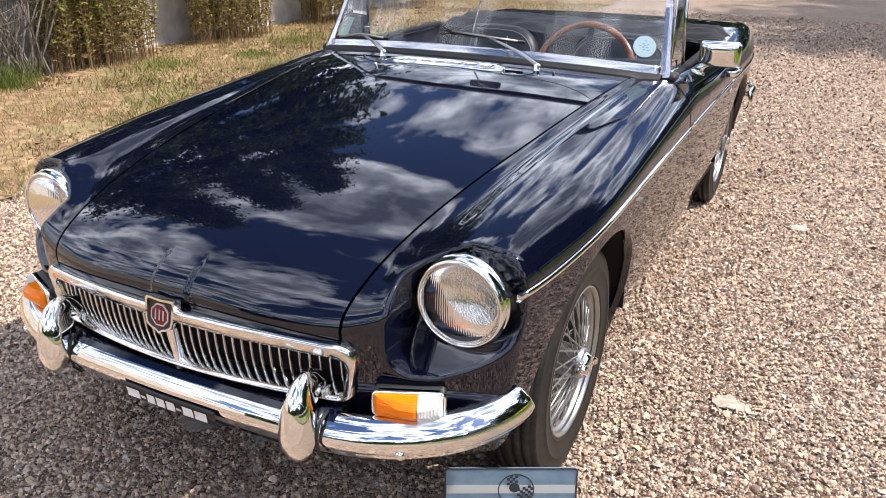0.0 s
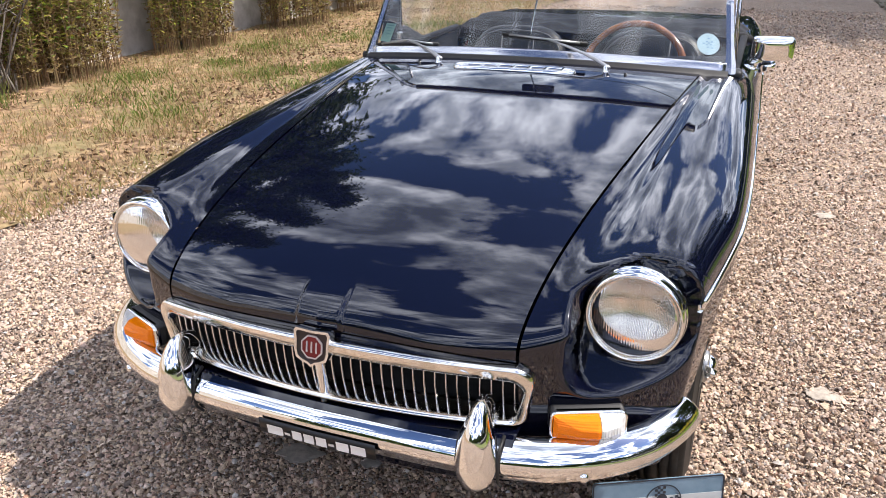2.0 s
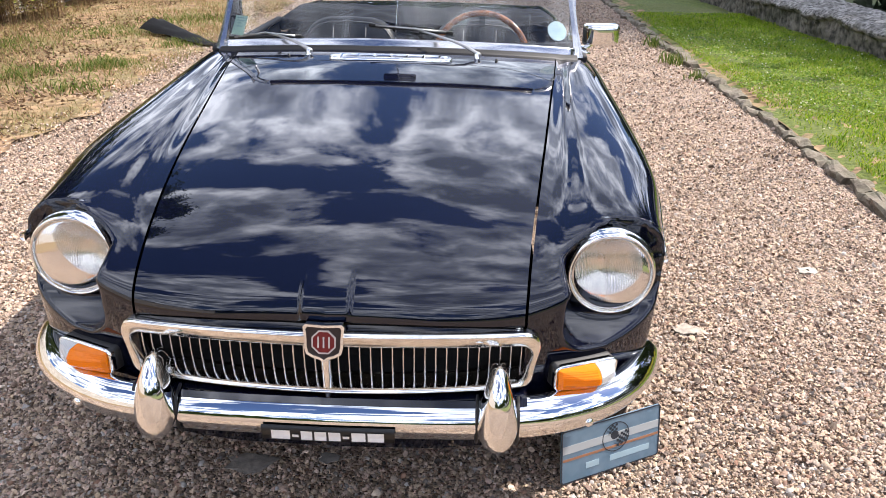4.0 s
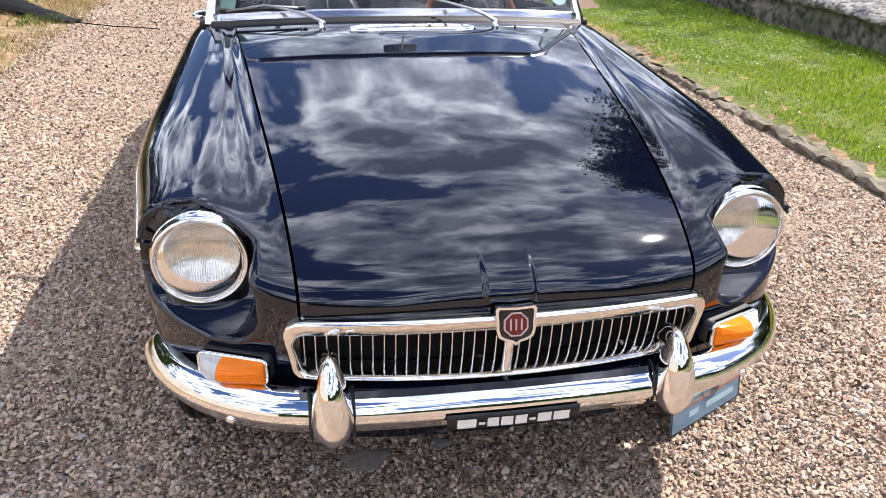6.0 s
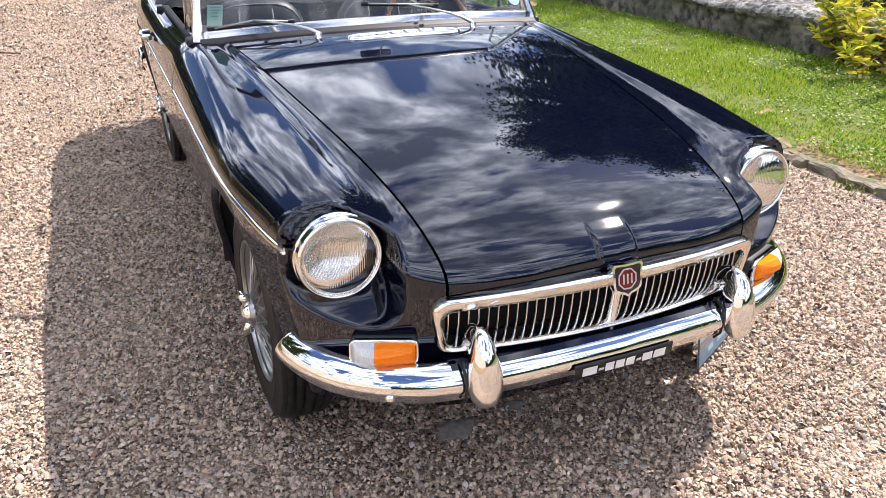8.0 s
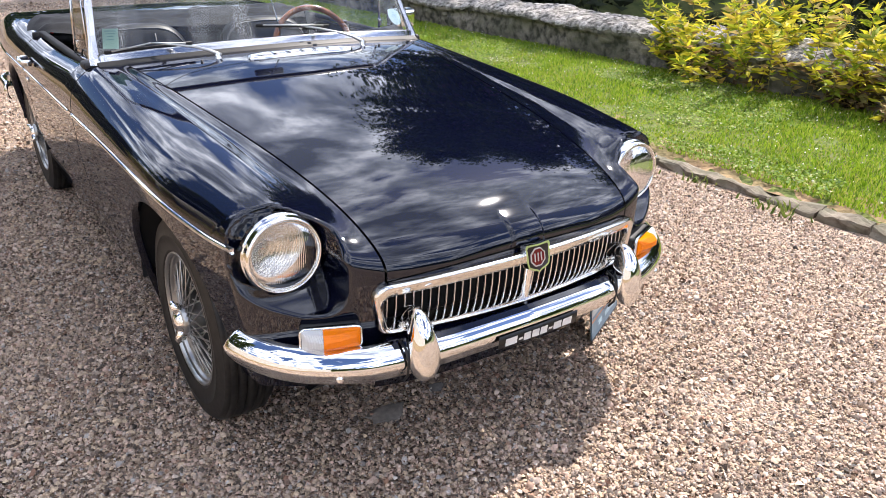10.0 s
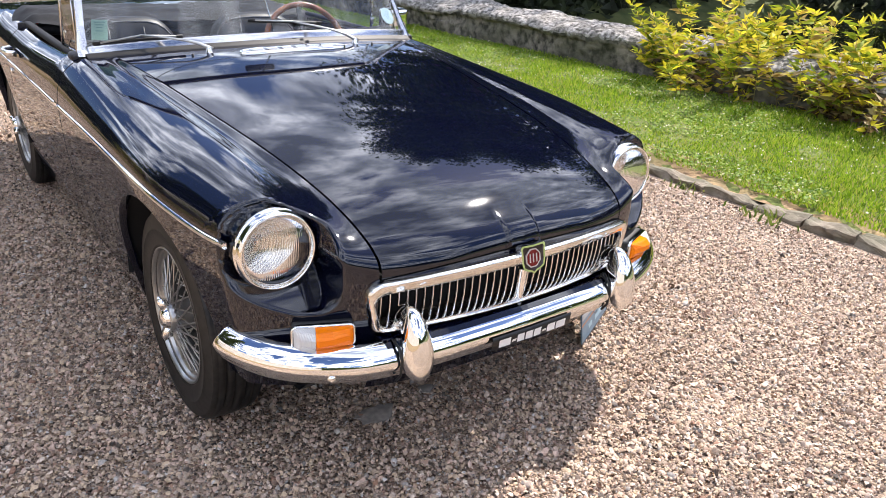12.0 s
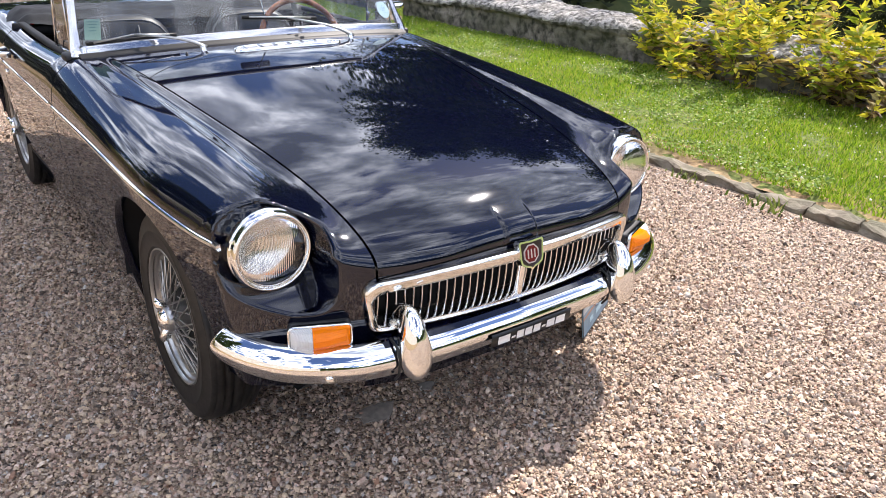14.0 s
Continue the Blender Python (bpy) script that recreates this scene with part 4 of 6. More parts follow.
part("screen_seal", (seal, grid_faces(60, 7, False, True)), BLACK, screen, "black ribbed rubber screen seal")
for s in (1, -1):
    line = []
    for t in steps(0, 1, 12):
        z = 0.838 + (SCREEN_TOP - CORNER - 0.838) * t
        line.append((screen_half(max(z, 0.86)) + 0.010, z, 0.0, 0.020 - 0.007 * min(1.0, t * 2.5)))
    x1 = line[-1][0] - CORNER
    line += [(x1 + CORNER * math.cos(a), SCREEN_TOP - CORNER + CORNER * math.sin(a), a, 0.013 - 0.004 * a / 1.57) for a in steps(0.17, math.pi / 2, 9)]
    verts = []
    for x, z, a, h in line:
        for dx, dy in ((-0.8, -0.9), (0.3, -1.0), (1.0, -0.4), (1.0, 0.9), (0.2, 1.5), (-0.6, 0.9)):
            verts.append((s * (x + math.cos(a) * dx * h), screen_y(x, z) + 0.004 + dy * h * 0.9, z + math.sin(a) * dx * h))
    f = grid_faces(len(line), 6, True, s > 0)
    part("screen_pillar", (verts, f + [tuple(range(6)), tuple(range(len(verts) - 1, len(verts) - 7, -1))]), PILLAR, screen, "dull metal screen pillar", False)
    foot = moved(box(0.06, 0.075, 0.03, 0.012, 3), pose(s * 0.660, 0.955, 0.832))
    part("pillar_foot", foot, BLACK, screen)
top_line = [((x, screen_y(x, SCREEN_TOP), SCREEN_TOP), (0, -1)) for x in steps(-0.557, 0.557, 30)]
# black covers the seal and also paints in the rail's shaded underside
part("screen_header", swept(top_line, [(-0.012, -0.006), (0.006, -0.007), (0.008, 0.006), (-0.012, 0.006)], True), BLACK, screen, "upper screen rail, black for its seal and shaded underside")
part("header_strip", swept(top_line, [(-0.012, 0.007), (0.008, 0.007), (0.006, 0.014), (-0.010, 0.015)], True), ALU, screen)
# disc and ticket inside the glass
disc_m = Matrix.Translation((0.574, screen_y(0.574, 0.925) + 0.006, 0.925)) @ pose(0, 0, 0, -32, 0, 22)
disc = part("paper_disc", moved(plate([(0.037 * math.cos(a), 0.037 * math.sin(a)) for a in steps(2 * math.pi, 0.2, 32)], 0.001), disc_m), shade("pale_blue_paper", (0.38, 0.52, 0.60), 0.6), screen, "round pale blue paper disc", False)
for k in range(9):
    a, r = 1.1 + k * 2.4, 0.004 + 0.0019 * k
    part("disc_mark", moved(box(0.006, 0.0006, 0.0035), disc_m @ pose(r * math.cos(a), -0.0004, r * math.sin(a))), shade("disc_ink", (0.12, 0.25, 0.42), 0.6) if k == 0 else bpy.data.materials["disc_ink"], disc, "", False)
ticket_m = Matrix.Translation((-0.585, screen_y(0.585, 0.918) + 0.004, 0.918)) @ pose(0, 0, 0, -32, 0, -22)
ticket = part("paper_ticket", moved(plate([(-0.026, -0.037), (-0.026, 0.037), (0.026, 0.037), (0.026, -0.037)], 0.001), ticket_m), shade("pale_green_paper", (0.35, 0.52, 0.44), 0.6), screen, "pale green paper ticket", False)
for z, w in ((0.028, 0.036), (0.018, 0.030), (0.008, 0.020), (-0.004, 0.024)):
    part("ticket_line", moved(box(w, 0.0006, 0.003), ticket_m @ pose(0, -0.0004, z)), shade("ticket_ink", (0.18, 0.33, 0.30), 0.6) if z == 0.028 else bpy.data.materials["ticket_ink"], ticket, "", False)

# centre rod and inner mirror
part("centre_rod", tube([(0.0, screen_y(0, 0.9) + 0.012, 0.90), (0.0, screen_y(0, SCREEN_TOP) + 0.01, SCREEN_TOP)], 0.0032, 8), CHROME, screen)
mirror = part("rear_view_mirror", moved(box(0.13, 0.022, 0.036, 0.009, 3), pose(0, screen_y(0, 1.080) + 0.045, 1.080)), BLACK, screen, "black rear-view mirror on the centre rod")
part("mirror_arm", tube([(0, screen_y(0, 1.080) + 0.012, 1.080), (0, screen_y(0, 1.080) + 0.04, 1.080)], 0.006, 8), CHROME, mirror)


def on_glass(x, z, out=0.012):
    return Vector((x, screen_y(x, z) - out, z))


def wiper(px, tip, end_a, end_b):
    base = Vector((px, 0.716, 0.852))
    w = part("wiper", moved(lathe([(0.017, 0.0), (0.017, 0.004), (0.011, 0.008), (0.010, 0.024), (0.007, 0.029), (0.0, 0.030)], 20), Matrix.Translation(base) @ pose(0, 0, 0, -12, 0, 0)), CHROME, car, "bright metal windscreen wiper")
    knee = base + Vector((0, 0.002, 0.024))
    end = on_glass(*tip, 0.022)
    mid = knee.lerp(end, 0.35) + Vector((0, -0.012, 0.012))
    part("wiper_arm", tube([knee + Vector((0.012, -0.004, -0.004)), knee, knee.lerp(mid, 0.5) + Vector((0, -0.003, 0.003)), mid, mid.lerp(end, 0.5) + Vector((0, -0.002, 0.002)), end], [0.006, 0.0075, 0.0065, 0.0055, 0.0045, 0.004], 8, False, 0.7), STEEL, w)
    a, b = on_glass(*end_a, 0.009), on_glass(*end_b, 0.009)
    part("wiper_bridge", tube([a.lerp(b, 0.08) + Vector((0, -0.004, 0.002)), end + Vector((0, -0.0, 0.0)), a.lerp(b, 0.92) + Vector((0, -0.004, 0.002))], 0.0036, 6), STEEL, w)
    part("wiper_blade", tube([a, a.lerp(b, 0.5), b], 0.005, 6, False, 1.6), BLACK, w, "black rubber blade")


wiper(-0.287, (-0.470, 0.905), (-0.618, 0.876), (-0.335, 0.900))
wiper(0.287, (0.068, 0.938), (-0.094, 0.945), (0.200, 0.925))
for s in (1, -1):
    part("washer_jet", moved(lathe([(0.008, 0), (0.008, 0.004), (0.005, 0.008), (0.004, 0.014), (0.0, 0.015)], 12), pose(s * 0.352, 0.70, 0.848)), BLACK, car)

# air intake grille on the scuttle
vent_z = lambda x, y: float(top_z(np.array([abs(x)]), np.array([y]))[0])
vent_o = [(0.205 * math.copysign(abs(math.cos(a)) ** 0.35, math.cos(a)), 0.030 * math.copysign(abs(math.sin(a)) ** 0.8, math.sin(a))) for a in steps(0, 2 * math.pi * 47 / 48, 48)]
rings = [(1.0, 1.0, 0.0), (0.995, 0.97, 0.006), (0.98, 0.86, 0.009), (0.955, 0.66, 0.008), (0.945, 0.58, 0.003)]
vent_v = [(x * a, 0.652 + y * b, vent_z(x * a, 0.652 + y * b) + h) for a, b, h in rings for x, y in vent_o]
vent = part("air_intake", (vent_v, grid_faces(5, 48, True)), CHROME, car, "chrome louvred air intake on the scuttle")
floor_v = [(x * 0.95, 0.652 + y * 0.6, vent_z(x * 0.95, 0.652 + y * 0.6) + 0.003) for x, y in vent_o]
part("intake_mesh", (floor_v, [tuple(range(48))]), shade("dull_silver_mesh", (0.35, 0.35, 0.35), 0.4, 1.0), vent, "", False)
for k in range(7):
    x = -0.162 + k * 0.054
    rib = [(x + dx, y, vent_z(x, y) + h) for y in steps(0.630, 0.674, 5) for dx, h in ((-0.006, 0.001), (-0.003, 0.010), (0.003, 0.010), (0.006, 0.001))]
    part("intake_rib", (rib, grid_faces(5, 4)), CHROME, vent, "", False)


# driver's door mirror
def door_mirror():
    m = pose(0.776, 1.215, 0.878, 0, 0, 8)
    out = rounded(0.140, 0.084, 0.014, 5)
    head = []
    prof = [(-0.040, 0.30), (-0.0385, 0.62), (-0.034, 0.80), (-0.025, 0.91), (-0.010, 0.97), (0.012, 1.0), (0.018, 1.0), (0.022, 0.98)]
    for y, k in prof:
        head += [(x * k, y - (0.14 * z * k if y < 0 else 0.0), z * k) for x, z in out]
    n = len(out)
    f = grid_faces(len(prof), n, True, False)
    mir = part("door_mirror", moved((head, f + [tuple(range(n - 1, -1, -1))]), m), CHROME, doors[0], "chrome rectangular door mirror")
    part("mirror_glass", moved(plate([(x * 0.95, z * 0.95) for x, z in out], 0.002), m @ pose(0, 0.020, 0)), shade("mirror_silver", (0.9, 0.9, 0.9), 0.01, 1.0), mir)
    part("mirror_stalk", tube([(0.742, 1.205, 0.848), (0.725, 1.20, 0.835), (0.712, 1.195, 0.815)], [0.012, 0.011, 0.016], 10), CHROME, mir)
    part("mirror_base", moved(lathe([(0.026, 0), (0.026, 0.004), (0.015, 0.010), (0.0, 0.011)], 20), pose(0.712, 1.195, 0.812, 0, 15, 0)), CHROME, mir)


door_mirror()

# quarter lights and door handles
for s, d in ((1, doors[0]), (-1, doors[1])):
    p = [(s * 0.652, 1.005, 0.835), (s * 0.638, 1.068, 1.096), (s * 0.645, 1.19, 1.096), (s * 0.655, 1.215, 0.83)]
    part("quarter_light", (p, [(0, 1, 2, 3)]), GLASS, d, "small clear quarter light", False).visible_shadow = False
    part("quarter_light_frame", join(tube([p[0], p[1], p[2]], 0.004, 6), tube([p[2], p[3]], 0.006, 6), tube([p[3], p[0]], 0.006, 6)), PILLAR, d)
    part("quarter_light_catch", moved(box(0.012, 0.02, 0.03, 0.004), pose(s * 0.648, 1.195, 0.87)), CHROME, d)
    h = part("door_handle", tube([(s * 0.756, 1.655, 0.735), (s * 0.785, 1.665, 0.738), (s * 0.792, 1.70, 0.740), (s * 0.790, 1.76, 0.739), (s * 0.756, 1.785, 0.736)], [0.011, 0.010, 0.009, 0.010, 0.012], 10, False, 1.3), CHROME, d, "chrome pull handle")
    part("key_lock", moved(lathe([(0.012, 0), (0.012, 0.004), (0.008, 0.007), (0.0, 0.007)], 16), pose(s * 0.757, 1.845, 0.635, 0, s * 90, 0)), CHROME, d)
    part("tail_lamp", moved(box(0.10, 0.05, 0.16, 0.02, 3), pose(s * 0.48, 3.05, 0.60)), RED_LENS, car, "red tail lamp")
    cap = moved(box(0.03, 0.95, 0.02, 0.008, 2), pose(s * 0.662, 1.40, 0.823))
    part("door_capping", cap, VINYL, d)

rear_line = [(-0.755, y) for y in steps(2.82, 3.02, 6)] + [(-0.755 + 0.16 * (1 - math.cos(q)), 3.02 + 0.16 * math.sin(q)) for q in steps(0.2, 1.57, 8)]
rear_line += [(x, 3.18 + 0.03 * (1 - (x / 0.6) ** 2)) for x in steps(-0.58, 0.0, 12)]
rear_line += [(-x, y) for x, y in reversed(rear_line[:-1])]
rear_v, rear_ring = [], [(-0.022, 0.352), (-0.006, 0.356), (0.004, 0.372), (0.009, 0.395), (0.007, 0.418), (-0.002, 0.440), (-0.022, 0.450), (-0.012, 0.42), (-0.006, 0.395), (-0.012, 0.37)]
for i, (x, y) in enumerate(rear_line):
    (ax, ay), (bx, by) = rear_line[max(i - 1, 0)], rear_line[min(i + 1, len(rear_line) - 1)]
    out = Vector((-(by - ay), bx - ax, 0)).normalized()
    rear_v += [(x + out.x * o, y + out.y * o, z) for o, z in rear_ring]
rear_f = grid_faces(len(rear_line), 10, True)
part("rear_bumper", (rear_v, rear_f + [tuple(range(10))[::-1], tuple(range(len(rear_v) - 10, len(rear_v)))]), CHROME, car, "chrome rear bumper")

# scuttle top pad, dashboard, floor, bulkheads
dash = [(x, y + 0.30 * x * x, z) for y, z in ((0.70, 0.60), (0.74, 0.80), (0.83, 0.85), (0.90, 0.868), (0.96, 0.868), (0.985, 0.85), (0.99, 0.79), (0.98, 0.66)) for x in steps(-0.655, 0.655, 30)]
part("dashboard", (dash, grid_faces(8, 30)), VINYL, car, "black padded dashboard")
tub = [(x, y, z) for y, z in ((1.02, 0.66), (0.80, 0.30), (1.0, 0.24), (1.75, 0.24), (1.98, 0.45), (2.02, 0.79)) for x in (-0.655, 0.655)]
part("cockpit_floor", (tub, grid_faces(6, 2)), CARPET, car)
part("tunnel", moved(box(0.22, 0.95, 0.26, 0.05, 3), pose(0, 1.38, 0.34)), CARPET, car)


def seat(x0):
    s = part("seat", moved(box(0.46, 0.50, 0.16, 0.05, 4), pose(x0, 1.42, 0.40, 8, 0, 0)), LEATHER, car, "black leather bucket seat with pale piping")
    verts, n, rows = [], 28, 16
    outline = []
    for k in range(n):
        a = 2 * math.pi * k / n
        c, q = math.cos(a), math.sin(a)
        outline.append((math.copysign(abs(c) ** 0.55, c), math.copysign(abs(q) ** 0.62, q)))
    for t, w, d in ((0.0, 0.93, 0.0), (0.02, 0.97, 0.03), (0.06, 1.0, 0.06), (0.10, 0.97, 0.085), (0.12, 0.90, 0.10), (0.115, 0.70, 0.10), (0.105, 0.30, 0.095), (0.10, 0.02, 0.09)):
        verts += [(x0 + x * 0.235 * w, 1.735 - d + 0.34 * z * 0.27 * w, 0.585 + z * 0.27 * w) for x, z in outline]
    backrest = part("backrest", (verts, grid_faces(8, n, True, True)), LEATHER, s)
    loop = [(x0 + x * 0.235 * 0.93, 1.735 - 0.096 + 0.34 * z * 0.27 * 0.93, 0.585 + z * 0.27 * 0.93) for x, z in outline]
    part("piping", tube(loop, 0.0035, 6, True), PIPING, backrest)
    for dx in (-0.075, 0.075):
        part("piping", tube([(x0 + dx, 1.635 + 0.34 * z * 0.27, 0.585 + z * 0.27) for z in steps(-0.8, 0.84, 8)], 0.003, 6), PIPING, backrest)


seat(0.30)
seat(-0.30)

# steering wheel with a wooden rim
sw = pose(0.305, 1.165, 0.775, 68, 0, 0)
rim_pts = [(0.185 * math.cos(a), 0.185 * math.sin(a), 0) for a in steps(0, 2 * math.pi * 47 / 48, 48)]
wheel_rim = part("steering_wheel", moved(tube(rim_pts, 0.0125, 10, True), sw), WOOD, car, "wooden-rimmed steering wheel with metal spokes")
for a in (90, 210, 330):
    part("steering_spoke", moved(box(0.15, 0.022, 0.004), sw @ pose(0, 0, -0.012, 0, 0, a + 0) @ pose(0.10, 0, 0)), BLACK, wheel_rim, "", False)
part("steering_boss", moved(lathe([(0.0, 0.012), (0.03, 0.010), (0.042, -0.002), (0.042, -0.05), (0.02, -0.12), (0.02, -0.30)], 28), sw), BLACK, wheel_rim)

# folded hood behind the seats, with loose folds
noise.seed_set(3)
fold = []
for j in range(26):
    v = j / 25
    for i in range(60):
        u = -1 + 2 * i / 59
        x = u * (0.70 - 0.03 * v)
        y = 1.90 + 0.62 * v - 0.10 * (1 - abs(u) ** 3) * (1 - v)
        bulge = math.sin(math.pi * min(1.0, 0.08 + v)) ** 0.5
        z = 0.795 + 0.055 * bulge + 0.020 * noise.noise(Vector((x * 5, y * 14, 1.3))) + 0.008 * noise.noise(Vector((x * 22, y * 30, 4.0)))
        if abs(u) > 0.9:
            z -= 0.05 * (abs(u) - 0.9) / 0.1
        fold.append((x, y, z))
part("folded_hood", (fold, grid_faces(26, 60)), VINYL, car, "crumpled black vinyl hood folded behind the seats")
roll = [(0.71 * u, 1.875 + 0.05 * abs(u) ** 3, 0.80 + 0.020 * math.sin(9 * u) * 0.4) for u in steps(-0.98, 0.98, 36)]
part("hood_roll", tube(roll, [0.026 + 0.007 * math.sin(k * 2.1) for k in range(36)], 10), VINYL, car)


# ---------------------------------------------------------------- the ground
rng = np.random.default_rng(7)


def fast_mesh(name, verts, faces, material, smooth=False):
    """A mesh from numpy arrays; all faces have the same number of corners."""
    me = bpy.data.meshes.new(name)
    n, k = faces.shape
    me.vertices.add(len(verts))
    me.vertices.foreach_set("co", verts.astype(np.float32).ravel())
    me.loops.add(n * k)
    me.loops.foreach_set("vertex_index", faces.astype(np.int32).ravel())
    me.polygons.add(n)
    me.polygons.foreach_set("loop_start", np.arange(0, n * k, k, dtype=np.int32))
    me.update(calc_edges=True)
    if smooth:
        me.shade_smooth()
    else:
        me.shade_flat()
    me.materials.append(material)
    return me


def soft_noise(x, y, scale, seed=0):
    """A cheap smooth noise for arrays, about -1 to 1."""
    v = 0
    for k, (a, b, c) in enumerate(((1.0, 0.37, 0.3), (-0.52, 1.1, 1.7), (0.81, -0.93, 4.1), (1.7, 1.3, 2.2))):
        v = v + np.sin((a * x + b * y) * scale * (1 + 0.31 * k) + c + seed * 1.7) / (1 + 0.4 * k)
    return v / 2.2


GRAVEL_STOPS = [(0.0, (0.075, 0.060, 0.048)), (0.08, (0.21, 0.148, 0.108)), (0.22, (0.44, 0.327, 0.235)), (0.38, (0.56, 0.42, 0.28)), (0.52, (0.37, 0.30, 0.245)), (0.66, (0.54, 0.375, 0.285)), (0.80, (0.62, 0.505, 0.395)), (0.88, (0.28, 0.155, 0.10)), (0.94, (0.18, 0.155, 0.135)), (1.0, (0.60, 0.55, 0.49))]
PEBBLES = island_ramp(shade("gravel_stone", (0.5, 0.4, 0.35), 0.85), GRAVEL_STOPS, 0.25, 170.0)


def gravel_bed():
    m = shade("gravel_bed", (0.4, 0.33, 0.28), 0.9)
    n, l = m.node_tree.nodes, m.node_tree.links
    b = n["Principled BSDF"]
    co, vor = n.new("ShaderNodeTexCoord"), n.new("ShaderNodeTexVoronoi")
    vor.inputs["Scale"].default_value = 120.0
    l.new(co.outputs["Object"], vor.inputs["Vector"])
    sep, ramp = n.new("ShaderNodeSeparateColor"), n.new("ShaderNodeValToRGB")
    l.new(vor.outputs["Color"], sep.inputs[0])
    e = ramp.color_ramp.elements
    while len(e) < len(GRAVEL_STOPS):
        e.new(0.5)
    for k, (at, c) in enumerate(GRAVEL_STOPS):
        e[k].position, e[k].color = at, (*c, 1)
    l.new(sep.outputs[0], ramp.inputs[0])
    big, mul = n.new("ShaderNodeTexNoise"), n.new("ShaderNodeMix")
    big.inputs["Scale"].default_value, big.inputs["Detail"].default_value = 0.9, 5
    l.new(co.outputs["Object"], big.inputs["Vector"])
    mul.data_type, mul.blend_type = "RGBA", "MULTIPLY"
    mul.inputs[0].default_value = 1.0
    # darkens the bed: dirt, and painted shade in the gaps between stones
    tone = n.new("ShaderNodeValToRGB")
    tone.color_ramp.elements[0].position, tone.color_ramp.elements[0].color = 0.3, (0.64, 0.61, 0.58, 1)
    tone.color_ramp.elements[1].position, tone.color_ramp.elements[1].color = 0.65, (0.86, 0.84, 0.82, 1)
    l.new(big.outputs[0], tone.inputs[0])
    l.new(ramp.outputs[0], mul.inputs[6])
    l.new(tone.outputs[0], mul.inputs[7])
    l.new(mul.outputs[2], b.inputs["Base Color"])
    bp = n.new("ShaderNodeBump")
    bp.inputs["Strength"].default_value, bp.inputs["Distance"].default_value = 1.0, 0.010
    bp.invert = True
    l.new(vor.outputs["Distance"], bp.inputs["Height"])
    l.new(bp.outputs[0], b.inputs["Normal"])
    return m


GRAVEL_BED = gravel_bed()
SOIL = speckle(shade("dry_soil", (0.2, 0.15, 0.1), 0.95), 14, (0.13, 0.075, 0.040), (0.42, 0.275, 0.15), 0.8, 0.025, 9, second=(2.6, (0.18, 0.16, 0.06), 0.6))
TURF = speckle(shade("turf", (0.06, 0.1, 0.02), 0.95), 30, (0.060, 0.085, 0.012), (0.145, 0.175, 0.030), 0.6, 0.02, 8, second=(1.1, (0.13, 0.125, 0.035), 0.5))
MEADOW = speckle(shade("meadow", (0.06, 0.09, 0.03), 0.95), 3, (0.05, 0.075, 0.02), (0.12, 0.13, 0.045), 0.3, 0.05, 8)

DRIVE_R, DRIVE_L, WALL_X, FAR_WALL = 2.33, -2.36, 4.42, -5.45


def wall_line(y):
    return WALL_X - 0.075 * (y - 2.8) * (1 if y > 2.8 else 0.2)


def ground_z(x, y):
    pond = np.clip((x - 5.4) / 1.2, 0, 1) * np.clip((15.6 - x) / 1.5, 0, 1) * np.clip((y + 16) / 4, 0, 1) * np.clip((8.2 - y) / 1.2, 0, 1)
    return -0.03 - 1.5 * pond


gx = np.unique(np.r_[np.linspace(-300, -20, 15), np.linspace(-20, 60, 81), np.linspace(60, 300, 13)])
gy = np.unique(np.r_[np.linspace(-300, -20, 15), np.linspace(-20, 60, 81), np.linspace(60, 300, 13)])
XX, YY = np.meshgrid(gx, gy)
gv = np.stack([XX.ravel(), YY.ravel(), ground_z(XX, YY).ravel()], 1)
nx = len(gx)
ii, jj = np.meshgrid(np.arange(len(gy) - 1), np.arange(nx - 1), indexing="ij")
gf = np.stack([ii * nx + jj, ii * nx + jj + 1, (ii + 1) * nx + jj + 1, (ii + 1) * nx + jj], -1).reshape(-1, 4)
tagged(new("ground", fast_mesh("ground", gv, gf, MEADOW, True)), "grassy ground reaching to the horizon", "ground", kind="structure")


def strip(name, x0, x1, y0, y1, z, dx, dy, material, rough_left=0.0, rough_right=0.0, bumpy=0.006):
    xs, ys = np.linspace(x0, x1, max(3, int((x1 - x0) / dx))), np.linspace(y0, y1, int((y1 - y0) / dy))
    X, Y = np.meshgrid(xs, ys)
    t = (X - x0) / (x1 - x0)
    ragged = soft_noise(X * 0 + 1, Y, 3.1, 1) + 0.6 * soft_noise(X * 0 + 2, Y, 9.0, 2)
    Xr = X + rough_left * ragged * (1 - t) ** 3 + rough_right * ragged * t**3
    Z = z * np.clip(0.45 + (X - x0) / 0.5, 0.45, 1) + bumpy * soft_noise(X, Y, 4.0) + bumpy * 0.5 * soft_noise(X, Y, 11.0, 3)
    v = np.stack([Xr.ravel(), Y.ravel(), Z.ravel()], 1)
    n = len(xs)
    i, j = np.meshgrid(np.arange(len(ys) - 1), np.arange(n - 1), indexing="ij")
    f = np.stack([i * n + j, i * n + j + 1, (i + 1) * n + j + 1, (i + 1) * n + j], -1).reshape(-1, 4)
    return new(name, fast_mesh(name, v, f, material, True))


